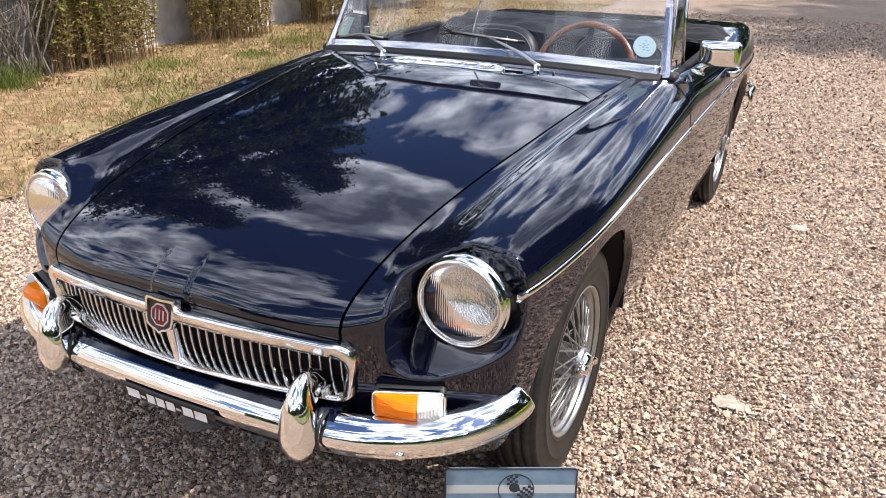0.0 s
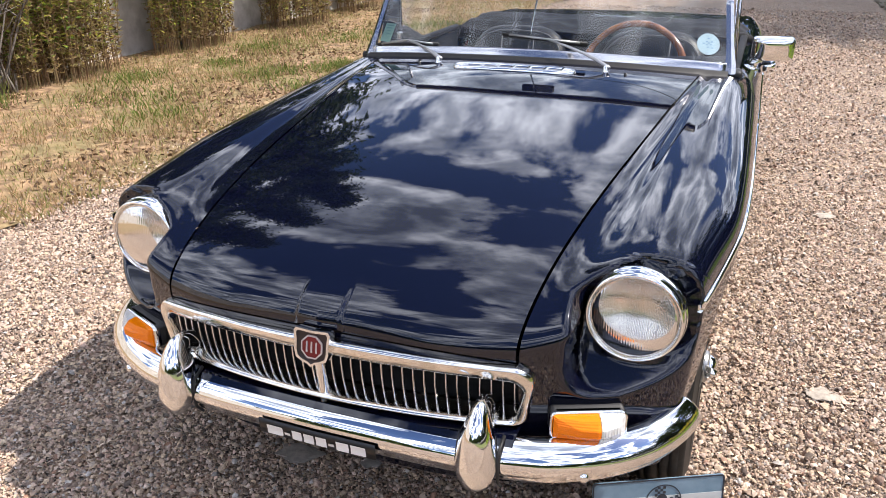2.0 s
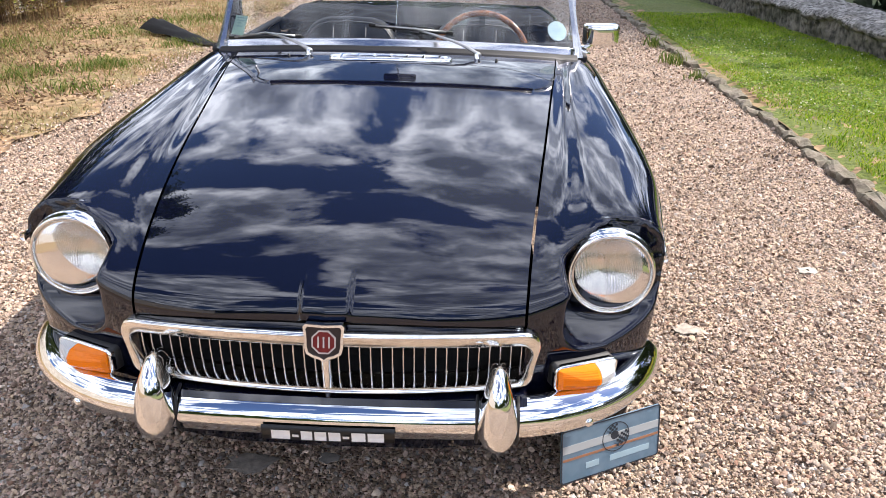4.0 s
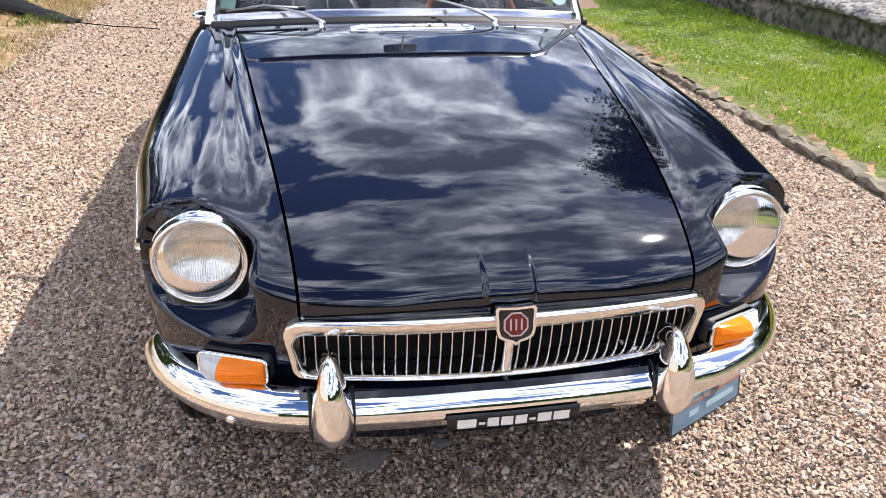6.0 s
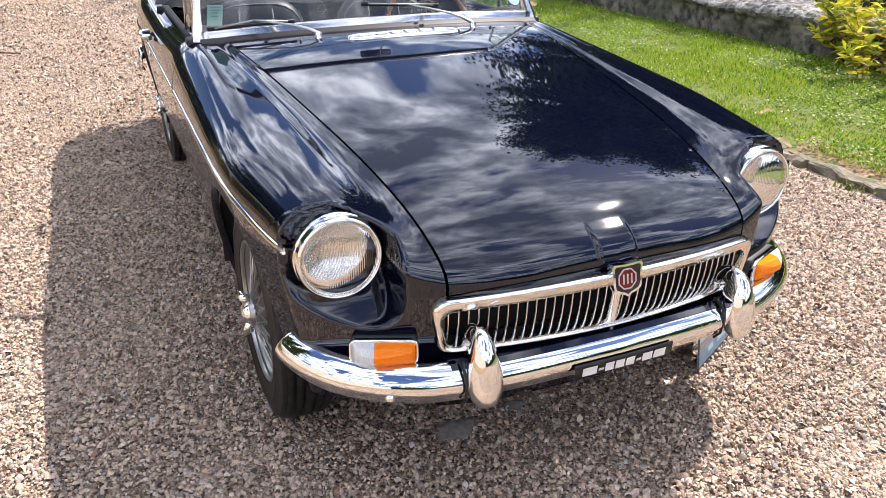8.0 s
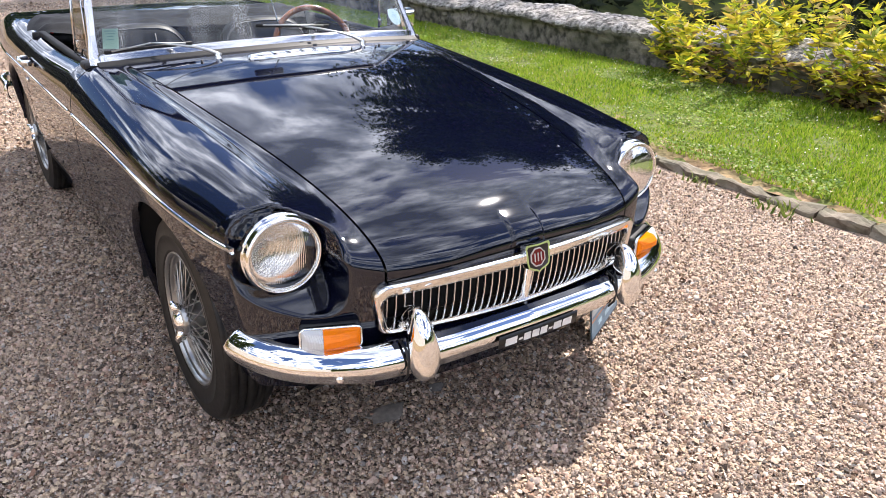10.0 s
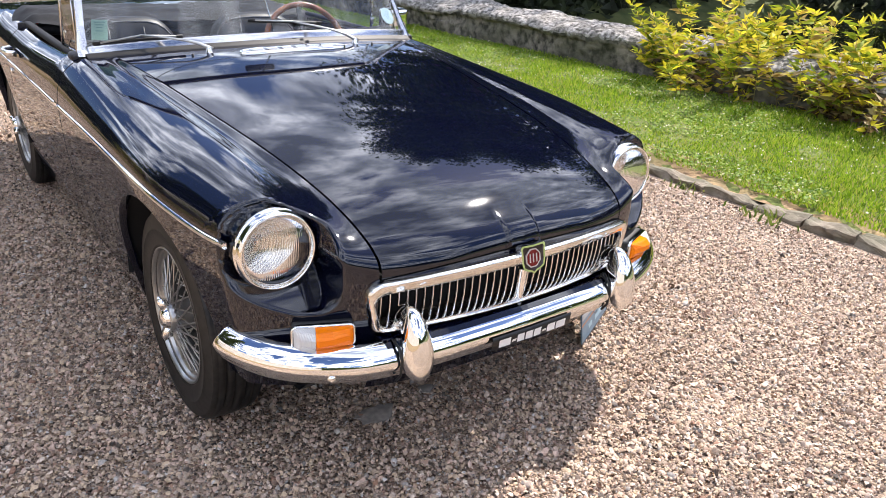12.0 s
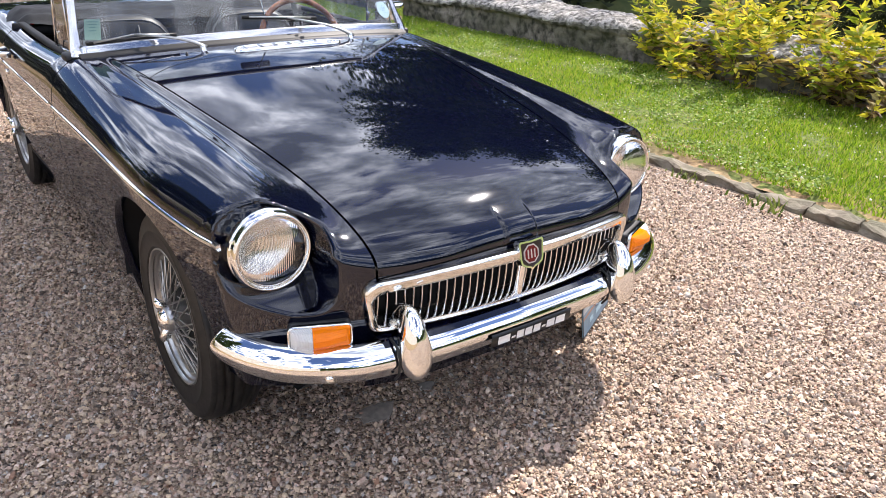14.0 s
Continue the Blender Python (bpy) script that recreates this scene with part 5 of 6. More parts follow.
tagged(strip("gravel_drive", -2.9, 2.40, -14, 40, -0.006, 0.12, 0.12, GRAVEL_BED), "beige and pink gravel drive in full sun", "gravel", kind="structure")
tagged(strip("dry_verge", FAR_WALL - 0.1, DRIVE_L, -14, 40, 0.012, 0.06, 0.06, SOIL, 0.0, 0.10, 0.012), "dry straw-coloured grass verge with bare soil", "verge", kind="structure")
tagged(strip("lawn", DRIVE_R + 0.06, 4.75, -14, 40, 0.052, 0.10, 0.10, TURF, 0.0, 0.0, 0.012), "green lawn with clover between the kerb and the wall", "lawn", kind="structure")

tagged(strip("soil_edge", DRIVE_R + 0.05, DRIVE_R + 0.36, -14, 40, 0.050, 0.05, 0.08, SOIL, 0.0, 0.13, 0.010), "bare brown soil between kerb and lawn", "soil", kind="structure")

ICO = np.array([(0, 1, 1.618), (0, -1, 1.618), (0, 1, -1.618), (0, -1, -1.618), (1, 1.618, 0), (-1, 1.618, 0), (1, -1.618, 0), (-1, -1.618, 0), (1.618, 0, 1), (-1.618, 0, 1), (1.618, 0, -1), (-1.618, 0, -1)]) / 1.9
ICO_F = np.array([(0, 1, 8), (0, 8, 4), (0, 4, 5), (0, 5, 9), (0, 9, 1), (1, 6, 8), (8, 6, 10), (8, 10, 4), (4, 10, 2), (4, 2, 5), (5, 2, 11), (5, 11, 9), (9, 11, 7), (9, 7, 1), (1, 7, 6), (3, 6, 7), (3, 7, 11), (3, 11, 2), (3, 2, 10), (3, 10, 6)])
DOME = np.array([(math.cos(k * math.pi / 3), math.sin(k * math.pi / 3), -0.30) for k in range(6)] + [(0.05, 0.0, 0.92)])
DOME_F = np.array([(k, (k + 1) % 6, 6) for k in range(6)])
CUBE = np.array([(x, y, z) for x in (-1, 1) for y in (-1, 1) for z in (-1, 1)]) * 0.75
CUBE_F = np.array([(0, 1, 3, 2), (4, 6, 7, 5), (0, 4, 5, 1), (2, 3, 7, 6), (0, 2, 6, 4), (1, 5, 7, 3)])


def pebbles(x, y, size, base, faces, jitter, z0=0.0):
    n = len(x)
    k = len(base)
    p = base[None] * (1 + jitter * rng.uniform(-1, 1, (n, k, 3)))
    p *= (size[:, None] * rng.uniform(0.7, 1.25, (n, 3)))[:, None, :]
    p[:, :, 2] *= 0.72
    q = rng.normal(size=(n, 4)) * np.array([1.0, 0.35, 0.35, 1.0])
    q /= np.linalg.norm(q, axis=1, keepdims=True)
    w, a, b, c = q.T
    R = np.stack([1 - 2 * (b * b + c * c), 2 * (a * b - c * w), 2 * (a * c + b * w), 2 * (a * b + c * w), 1 - 2 * (a * a + c * c), 2 * (b * c - a * w), 2 * (a * c - b * w), 2 * (b * c + a * w), 1 - 2 * (a * a + b * b)], 1).reshape(n, 3, 3)
    p = np.einsum("nij,nkj->nki", R, p)
    p += np.stack([x, y, z0 + size * rng.uniform(0.05, 0.45, n)], 1)[:, None, :]
    f = (faces[None] + (np.arange(n) * k)[:, None, None]).reshape(-1, faces.shape[1])
    return p.reshape(-1, 3), f


near_n, far_n = 300000, 70000
px, py = rng.uniform(-2.45, 2.25, near_n), rng.uniform(-1.35, 2.3, near_n)
open_air = ~((np.abs(px) < 0.60) & (py > 0.35)) & ~((np.abs(px) < 0.45) & (py > 0.1))
px, py = px[open_air], py[open_air]
ps = rng.lognormal(math.log(0.0041), 0.40, len(px)).clip(0.0022, 0.012)
v, f = pebbles(px, py, ps, DOME, DOME_F, 0.30)
tagged(new("gravel_near", fast_mesh("gravel_near", v, f, PEBBLES, True)), "loose angular gravel stones", "gravel", kind="stuff")
py = 2.3 + 8.5 * rng.uniform(0, 1, far_n) ** 1.35
px = rng.uniform(-2.5, DRIVE_R - 0.02, far_n)
ps = rng.lognormal(math.log(0.0068), 0.28, far_n).clip(0.004, 0.016) * (1 + 0.05 * (py - 2.3))
v, f = pebbles(px, py, ps, DOME, DOME_F, 0.30)
tagged(new("gravel_beyond", fast_mesh("gravel_beyond", v, f, PEBBLES, True)), "loose gravel stones further along the drive", "gravel", kind="stuff")

# stones strewn over the edge of the verge
n = 5200
py = rng.uniform(0.6, 8.5, n)
px = DRIVE_L + 0.10 - np.abs(rng.normal(0, 0.22, n)) + 0.10 * soft_noise(py * 0 + 1, py, 3.1, 1)
v, f = pebbles(px, py, rng.lognormal(math.log(0.0058), 0.35, n).clip(0.003, 0.013), DOME, DOME_F, 0.30, 0.014)
tagged(new("gravel_strays", fast_mesh("gravel_strays", v, f, PEBBLES, True)), "gravel stones scattered over the verge's edge", "gravel", kind="stuff")

# pale flat stones that stand out of the gravel
for x, y, s, c in ((1.05, 0.42, 0.045, (0.389, 0.338, 0.274)), (1.12, 2.03, 0.045, (0.403, 0.353, 0.288)), (-0.27, -0.36, 0.055, (0.216, 0.187, 0.158)), (-0.07, -0.33, 0.028, (0.216, 0.194, 0.173)), (1.66, 0.95, 0.04, (0.446, 0.403, 0.338))):
    bm = bmesh.new()
    bmesh.ops.create_icosphere(bm, subdivisions=2, radius=1.0)
    for vert in bm.verts:
        d = 1 + 0.75 * noise.noise(vert.co * 2.1 + Vector((x * 9, y * 7, 0)))
        vert.co = Vector((vert.co.x * s * d, vert.co.y * s * 0.75 * d, vert.co.z * s * 0.10))
    stone_m = speckle(shade("flat_stone", c, 0.9), 60, tuple(k * 0.8 for k in c), tuple(min(1, k * 1.15) for k in c), 0.4, 0.004)
    me = bpy.data.meshes.new("flat_stone")
    bm.to_mesh(me)
    bm.free()
    me.materials.append(stone_m)
    st = new("flat_stone", me)
    st.location = (x, y, 0.006)
    tagged(st, "flat pale stone lying in the gravel" if c[0] > 0.4 else "flat dark grey stone lying in the gravel", "stone")

# ---------------------------------------------------------------- kerb, wall, water
KERB_M = speckle(shade("kerb_stone", (0.22, 0.19, 0.15), 0.9), 14, (0.11, 0.088, 0.06), (0.33, 0.275, 0.21), 0.9, 0.02, 10, second=(7, (0.085, 0.085, 0.045), 0.7))
kerb = tagged(new("kerb"), "worn grey stone edging along the lawn", "kerb", kind="structure")
y = -3.0
while y < 15:
    ln = float(rng.uniform(0.18, 0.46))
    bm = bmesh.new()
    bmesh.ops.create_cube(bm, size=1.0)
    bmesh.ops.subdivide_edges(bm, edges=bm.edges[:], cuts=5, use_grid_fill=True)
    seed = float(rng.uniform(0, 99))
    wide, high = float(rng.uniform(0.09, 0.14)), float(rng.uniform(0.085, 0.115))
    for vert in bm.verts:
        c = vert.co
        worn = 1 - 0.10 * (abs(c.x) * 2) ** 4 * (abs(c.z) * 2) ** 4 - 0.06 * (abs(c.y) * 2) ** 4
        c = Vector((c.x * wide * worn, c.y * (ln - 0.008), c.z * high * worn))
        q = Vector((c.x * 16, c.y * 9 + seed, c.z * 16))
        vert.co = c + 0.010 * noise.noise(q * 3.1) * Vector((1, 0, 1)) + 0.028 * Vector((noise.noise(q), 0.5 * noise.noise(q + Vector((9, 0, 0))), noise.noise(q + Vector((0, 0, 7)))))
    piece = bm
    k = part("kerb_stone", piece, KERB_M, kerb, "", False)
    k.matrix_basis = pose(DRIVE_R + 0.02 + float(rng.uniform(-0.015, 0.015)), y + ln / 2, -0.016 + float(rng.uniform(-0.010, 0.012)), float(rng.uniform(-2, 2)), float(rng.uniform(-5, 5)), float(rng.uniform(-3, 3)))
    y += ln

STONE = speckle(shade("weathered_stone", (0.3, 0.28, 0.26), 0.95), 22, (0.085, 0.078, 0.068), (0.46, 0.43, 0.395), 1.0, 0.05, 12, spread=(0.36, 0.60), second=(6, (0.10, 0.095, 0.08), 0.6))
prof = [(0.02, -0.05), (0.0, 0.10), (-0.01, 0.20), (-0.015, 0.26), (-0.045, 0.285), (-0.05, 0.325), (-0.01, 0.362), (0.10, 0.392), (0.24, 0.408), (0.38, 0.412), (0.50, 0.405), (0.58, 0.37), (0.62, 0.30), (0.62, -0.9)]
fine_prof = []
for (a, b), (c, d) in zip(prof, prof[1:]):
    for k in range(4):
        fine_prof.append((a + (c - a) * k / 4, b + (d - b) * k / 4))
verts = []
ys = np.arange(-4, 14, 0.035)
for y in ys:
    for o, z in fine_prof:
        p = Vector((wall_line(y) + o, y, z))
        big = noise.noise(Vector((p.x * 2.5, y * 2.0, z * 4)))
        small = noise.noise(p * 13)
        pits = noise.noise(p * 27)
        verts.append((p.x + 0.035 * big + 0.018 * small, y, z + (0.035 * big + 0.022 * small + 0.010 * pits if z > 0.2 else 0)))
# the face's shade is put into this stone colour, darker than the coping
SHADED_FACE = speckle(shade("shaded_rubble", (0.108, 0.094, 0.072), 0.95), 12, (0.043, 0.04, 0.03), (0.274, 0.241, 0.198), 1.0, 0.03, 10, spread=(0.36, 0.62), second=(3, (0.043, 0.05, 0.022), 0.5))
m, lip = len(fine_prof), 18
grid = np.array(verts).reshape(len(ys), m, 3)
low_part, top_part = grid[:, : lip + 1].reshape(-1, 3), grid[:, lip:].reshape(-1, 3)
tagged(new("garden_wall", mesh_of("garden_wall", low_part.tolist(), grid_faces(len(ys), lip + 1, False, True), SHADED_FACE)), "low garden wall of rubble stone, its shaded face coloured darker", "wall", kind="structure")
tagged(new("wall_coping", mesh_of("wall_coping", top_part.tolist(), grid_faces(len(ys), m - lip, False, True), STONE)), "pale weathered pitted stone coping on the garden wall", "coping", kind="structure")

WATER = shade("pond_water", (0.035, 0.04, 0.012), 0.08, 0.0, Specular_IOR_Level=0.5)
wv = np.array([(5.0, -16, -0.42), (15.4, -16, -0.42), (15.4, 8.0, -0.42), (5.0, 8.0, -0.42)], float)
tagged(new("pond_water", fast_mesh("pond_water", wv, np.array([(0, 1, 2, 3)]), speckle(WATER, 9.0, (0.055, 0.060, 0.014), (0.12, 0.125, 0.03), 0.05, 0.004, spread=(0.35, 0.75)))), "still green-brown pond water beyond the wall", "water", kind="structure")

PLASTER = speckle(shade("limewash_wall", (0.444, 0.414, 0.37), 0.95), 7, (0.429, 0.4, 0.355), (0.622, 0.592, 0.548), 0.6, 0.02, 9, second=(2.2, (0.311, 0.281, 0.237), 0.5))
wv, hgt = [], steps(-0.1, 1.75, 20)
ys = np.arange(-10, 11.0, 0.15)
for y in ys:
    for z in hgt:
        wv.append((FAR_WALL + 0.03 * noise.noise(Vector((y * 2, z * 2, 0))) + 0.012 * noise.noise(Vector((y * 9, z * 9, 3))), y, z))
    wv += [(FAR_WALL - 0.4, y, 1.75), (FAR_WALL - 0.4, y, -0.1)]
n = len(hgt) + 2
tagged(new("wall_west", mesh_of("wall_west", wv, grid_faces(len(ys), n), PLASTER)), "pale rough lime-washed wall behind the tall plants", "wall", kind="structure")


# ---------------------------------------------------------------- grass and plants
def blades(x, y, z, height, width, lean, material, name, label, category="grass", tall=None):
    """Grass blades of three triangles' worth of bend."""
    n = len(x)
    a = rng.uniform(0, 2 * math.pi, n)
    c, s = np.cos(a), np.sin(a)
    b = rng.uniform(0, 2 * math.pi, n)
    lx, ly = np.cos(b) * lean * rng.uniform(0.2, 1, n), np.sin(b) * lean * rng.uniform(0.2, 1, n)
    base = np.stack([x, y, z], 1)
    side = np.stack([c, s, 0 * c], 1) * (width * rng.uniform(0.6, 1.3, n))[:, None]
    mid = base + np.stack([lx * 0.35, ly * 0.35, 0 * lx], 1) * height[:, None] + np.array([0, 0, 1.0]) * (0.6 * height)[:, None]
    tip = base + np.stack([lx, ly, 0 * lx], 1) * height[:, None] + np.array([0, 0, 1.0]) * (height * rng.uniform(0.8, 1.0, n))[:, None]
    v = np.stack([base - side, base + side, mid + side * 0.8, mid - side * 0.8, tip], 1).reshape(-1, 3)
    o = (np.arange(n) * 5)[:, None, None]
    f = (np.array([(0, 1, 2), (0, 2, 3), (3, 2, 4)])[None] + o).reshape(-1, 3)
    return tagged(new(name, fast_mesh(name, v, f, material)), label, category, kind="stuff")


def leafy(name, stops, rough=0.6):
    m = island_ramp(shade(name, (0.1, 0.15, 0.03), rough, 0.0, Specular_IOR_Level=0.3), stops)
    n, l = m.node_tree.nodes, m.node_tree.links
    b, out = n["Principled BSDF"], n["Material Output"]
    tr, mx = n.new("ShaderNodeBsdfTranslucent"), n.new("ShaderNodeMixShader")
    mx.inputs[0].default_value = 0.45
    l.new(b.inputs["Base Color"].links[0].from_socket, tr.inputs[0])
    l.new(b.outputs[0], mx.inputs[1])
    l.new(tr.outputs[0], mx.inputs[2])
    l.new(mx.outputs[0], out.inputs[0])
    return m


LAWN_M = leafy("lawn_blades", [(0.0, (0.07, 0.14, 0.006)), (0.4, (0.20, 0.34, 0.014)), (0.75, (0.35, 0.47, 0.028)), (0.9, (0.42, 0.44, 0.07)), (1.0, (0.46, 0.39, 0.15))])
STRAW_M = leafy("straw_blades", [(0.0, (0.221, 0.145, 0.077)), (0.35, (0.443, 0.306, 0.162)), (0.55, (0.340, 0.221, 0.110)), (0.7, (0.187, 0.196, 0.060)), (1.0, (0.306, 0.306, 0.102))])
GREEN_M = leafy("weed_blades", [(0.0, (0.059, 0.104, 0.015)), (0.6, (0.148, 0.2, 0.037)), (1.0, (0.266, 0.266, 0.081))])

n = 120000
gx_, gy_ = rng.uniform(DRIVE_R + 0.10, 4.45, n), -0.8 + 10 * rng.uniform(0, 1, n) ** 1.25
keep = soft_noise(gx_, gy_, 2.3, 5) + 0.5 * soft_noise(gx_, gy_, 7.0, 2) + np.clip((gx_ - 2.62) * 2.2, -0.9, 1.5) > rng.uniform(-1.6, 0.2, n)
gx_, gy_ = gx_[keep], gy_[keep]
h = (0.026 + 0.010 * soft_noise(gx_, gy_, 1.7, 9).clip(-0.7, 1) + 0.011 * soft_noise(gx_, gy_, 9.0, 3).clip(-1, 1)) * rng.uniform(0.6, 1.4, len(gx_)) * (0.65 + 0.5 * np.clip((gx_ - 2.4) / 1.2, 0, 1))
blades(gx_, gy_, np.full(len(gx_), 0.05), h, 0.0034, 0.9, LAWN_M, "lawn_grass", "short green lawn grass")
# clover and daisies
n = 42000
cx_, cy_ = rng.uniform(DRIVE_R + 0.12, 4.3, n), -0.8 + 8.5 * rng.uniform(0, 1, n) ** 1.2
keep = soft_noise(cx_, cy_, 1.3, 11) > -0.15
cx_, cy_ = cx_[keep], cy_[keep]
n = len(cx_)
r = rng.uniform(0.005, 0.010, n)
tilt = rng.normal(0, 0.35, (n, 2))
ang = np.arange(6) * math.pi / 3
disc_v = np.stack([np.cos(ang), np.sin(ang)], 1)
v = np.zeros((n, 6, 3))
v[:, :, :2] = disc_v[None] * r[:, None, None]
v[:, :, 2] = (v[:, :, 0] * tilt[:, :1] + v[:, :, 1] * tilt[:, 1:])
v += np.stack([cx_, cy_, 0.055 + rng.uniform(0, 0.024, n)], 1)[:, None]
CLOVER_M = leafy("clover_leaves", [(0.0, (0.078, 0.16, 0.015)), (0.5, (0.187, 0.304, 0.03)), (0.85, (0.328, 0.416, 0.075)), (1.0, (0.515, 0.496, 0.255))])
tagged(new("clover", fast_mesh("clover", v.reshape(-1, 3), (np.arange(6)[None] + 6 * np.arange(n)[:, None]), CLOVER_M)), "round clover leaves in the lawn", "clover", kind="stuff")
n = 420
fx, fy = rng.uniform(DRIVE_R + 0.15, 4.3, n), -0.5 + 7.5 * rng.uniform(0, 1, n)
v, f = pebbles(fx, fy, rng.uniform(0.004, 0.007, n), ICO, ICO_F, 0.1, 0.085)
tagged(new("clover_flowers", fast_mesh("clover_flowers", v, f, shade("clover_white", (0.72, 0.70, 0.55), 0.8))), "small white clover flowers in the lawn", "flower", kind="stuff")

n = 58000
gx_, gy_ = rng.uniform(-5.3, DRIVE_L + 0.04, n), 0.6 + 10.5 * rng.uniform(0, 1, n) ** 1.1
keep = soft_noise(gx_, gy_, 2.1, 4) + 0.6 * soft_noise(gx_, gy_, 6.0, 8) > rng.uniform(-1.0, 0.9, n)
gx_, gy_ = gx_[keep], gy_[keep]
blades(gx_, gy_, np.full(len(gx_), 0.01), rng.uniform(0.02, 0.065, len(gx_)), 0.0028, 1.3, STRAW_M, "dry_grass", "short dry straw-coloured grass")
# green tufts in the dry verge
tx, ty = [], []
for cx0, cy0, rad, cnt in ((-2.95, 4.7, 0.26, 600), (-2.75, 3.8, 0.25, 260), (-3.4, 4.2, 0.3, 420), (-3.9, 3.0, 0.4, 380), (-4.3, 5.5, 0.4, 500), (-3.7, 6.5, 0.5, 600), (-3.1, 7.6, 0.5, 600), (-2.6, 5.9, 0.25, 260), (-3.3, 2.6, 0.3, 300), (-4.4, 3.6, 0.3, 420), (-4.1, 4.5, 0.2, 300)):
    tx.append(rng.normal(cx0, rad * 0.6, cnt))
    ty.append(rng.normal(cy0, rad * 0.6, cnt))
tx, ty = np.concatenate(tx), np.concatenate(ty)
blades(tx, ty, np.full(len(tx), 0.01), rng.uniform(0.02, 0.09, len(tx)), 0.004, 1.2, GREEN_M, "verge_weeds", "green weed tufts in the dry verge")
for cx0, cy0, cnt, hh in ((2.24, 0.55, 30, 0.045), (2.20, 0.02, 40, 0.06), (2.18, 5.6, 70, 0.15), (2.20, 6.6, 60, 0.15), (2.22, 4.9, 40, 0.09)):
    blades(rng.normal(cx0, 0.05, cnt), rng.normal(cy0, 0.07, cnt), np.full(cnt, 0.005), rng.uniform(0.4, 1.0, cnt) * hh, 0.006, 1.0, GREEN_M, "kerb_weed", "small green weed growing at the kerb", "weed")

LITTER = island_ramp(shade("leaf_litter", (0.148, 0.074, 0.037), 0.9), [(0.0, (0.074, 0.041, 0.022)), (0.5, (0.163, 0.096, 0.048)), (1.0, (0.266, 0.178, 0.089))])
n = 12500
lx_, ly_ = rng.uniform(-5.3, DRIVE_L - 0.05, n), 1.0 + 8.5 * rng.uniform(0, 1, n)
keep = soft_noise(lx_, ly_, 2.0, 14) > 0.0
lx_, ly_ = lx_[keep], ly_[keep]
v, f = pebbles(lx_, ly_, rng.uniform(0.01, 0.024, len(lx_)), CUBE * np.array([1, 0.55, 0.12]), CUBE_F, 0.4, 0.012)
tagged(new("leaf_litter", fast_mesh("leaf_litter", v, f, LITTER)), "dry brown fallen leaves on the verge", "leaves", kind="stuff")


def leaves(points, ways, length, width, material, name, parent, label="", plain=False):
    """Pointed leaves, folded along the middle, at points along ways."""
    n = len(points)
    ways = ways / np.linalg.norm(ways, axis=1, keepdims=True)
    side = np.cross(ways, rng.normal(size=(n, 3)))
    side /= np.linalg.norm(side, axis=1, keepdims=True)
    up = np.cross(side, ways)
    L, W = length[:, None], width[:, None]
    v = np.stack([points, points + ways * L * 0.4 + side * W + up * W * 0.35, points + ways * L * 0.45, points + ways * L * 0.4 - side * W + up * W * 0.35, points + ways * L - up * L * 0.15], 1)
    if plain:
        v = v[:, [0, 1, 4, 3]]
    corners = np.array([(0, 1, 2), (0, 2, 3)] if plain else [(0, 1, 2), (0, 2, 3), (1, 4, 2), (2, 4, 3)])
    f = (corners[None] + (np.arange(n) * v.shape[1])[:, None, None]).reshape(-1, 3)
    return part(name, fast_mesh(name, v.reshape(-1, 3), f, material), None, parent, label)


def thin_stems(paths, radius):
    """Many thin three-sided stems joined."""
    verts, faces = [], []
    for path in paths:
        base = len(verts)
        m = len(path)
        for i, p in enumerate(path):
            r = radius * (1 - 0.6 * i / (m - 1))
            for k in range(3):
                verts.append((p[0] + r * math.cos(2.1 * k), p[1] + r * math.sin(2.1 * k), p[2]))
        faces += grid_faces(m, 3, True, False, base)
    return verts, faces


STEM_RED = island_ramp(shade("reddish_stem", (0.190, 0.095, 0.048), 0.8), [(0.0, (0.085, 0.048, 0.026)), (0.5, (0.227, 0.138, 0.071)), (0.8, (0.399, 0.295, 0.161)), (1.0, (0.227, 0.209, 0.076))])
ASTER_M = leafy("narrow_leaves", [(0.0, (0.062, 0.113, 0.015)), (0.3, (0.154, 0.236, 0.031)), (0.55, (0.390, 0.431, 0.062)), (0.8, (0.575, 0.513, 0.113)), (0.9, (0.328, 0.194, 0.082)), (1.0, (0.174, 0.092, 0.046))])


DRY_M = leafy("dried_leaves", [(0.0, (0.060, 0.039, 0.019)), (0.4, (0.187, 0.118, 0.055)), (0.7, (0.415, 0.307, 0.138)), (1.0, (0.296, 0.277, 0.079))])


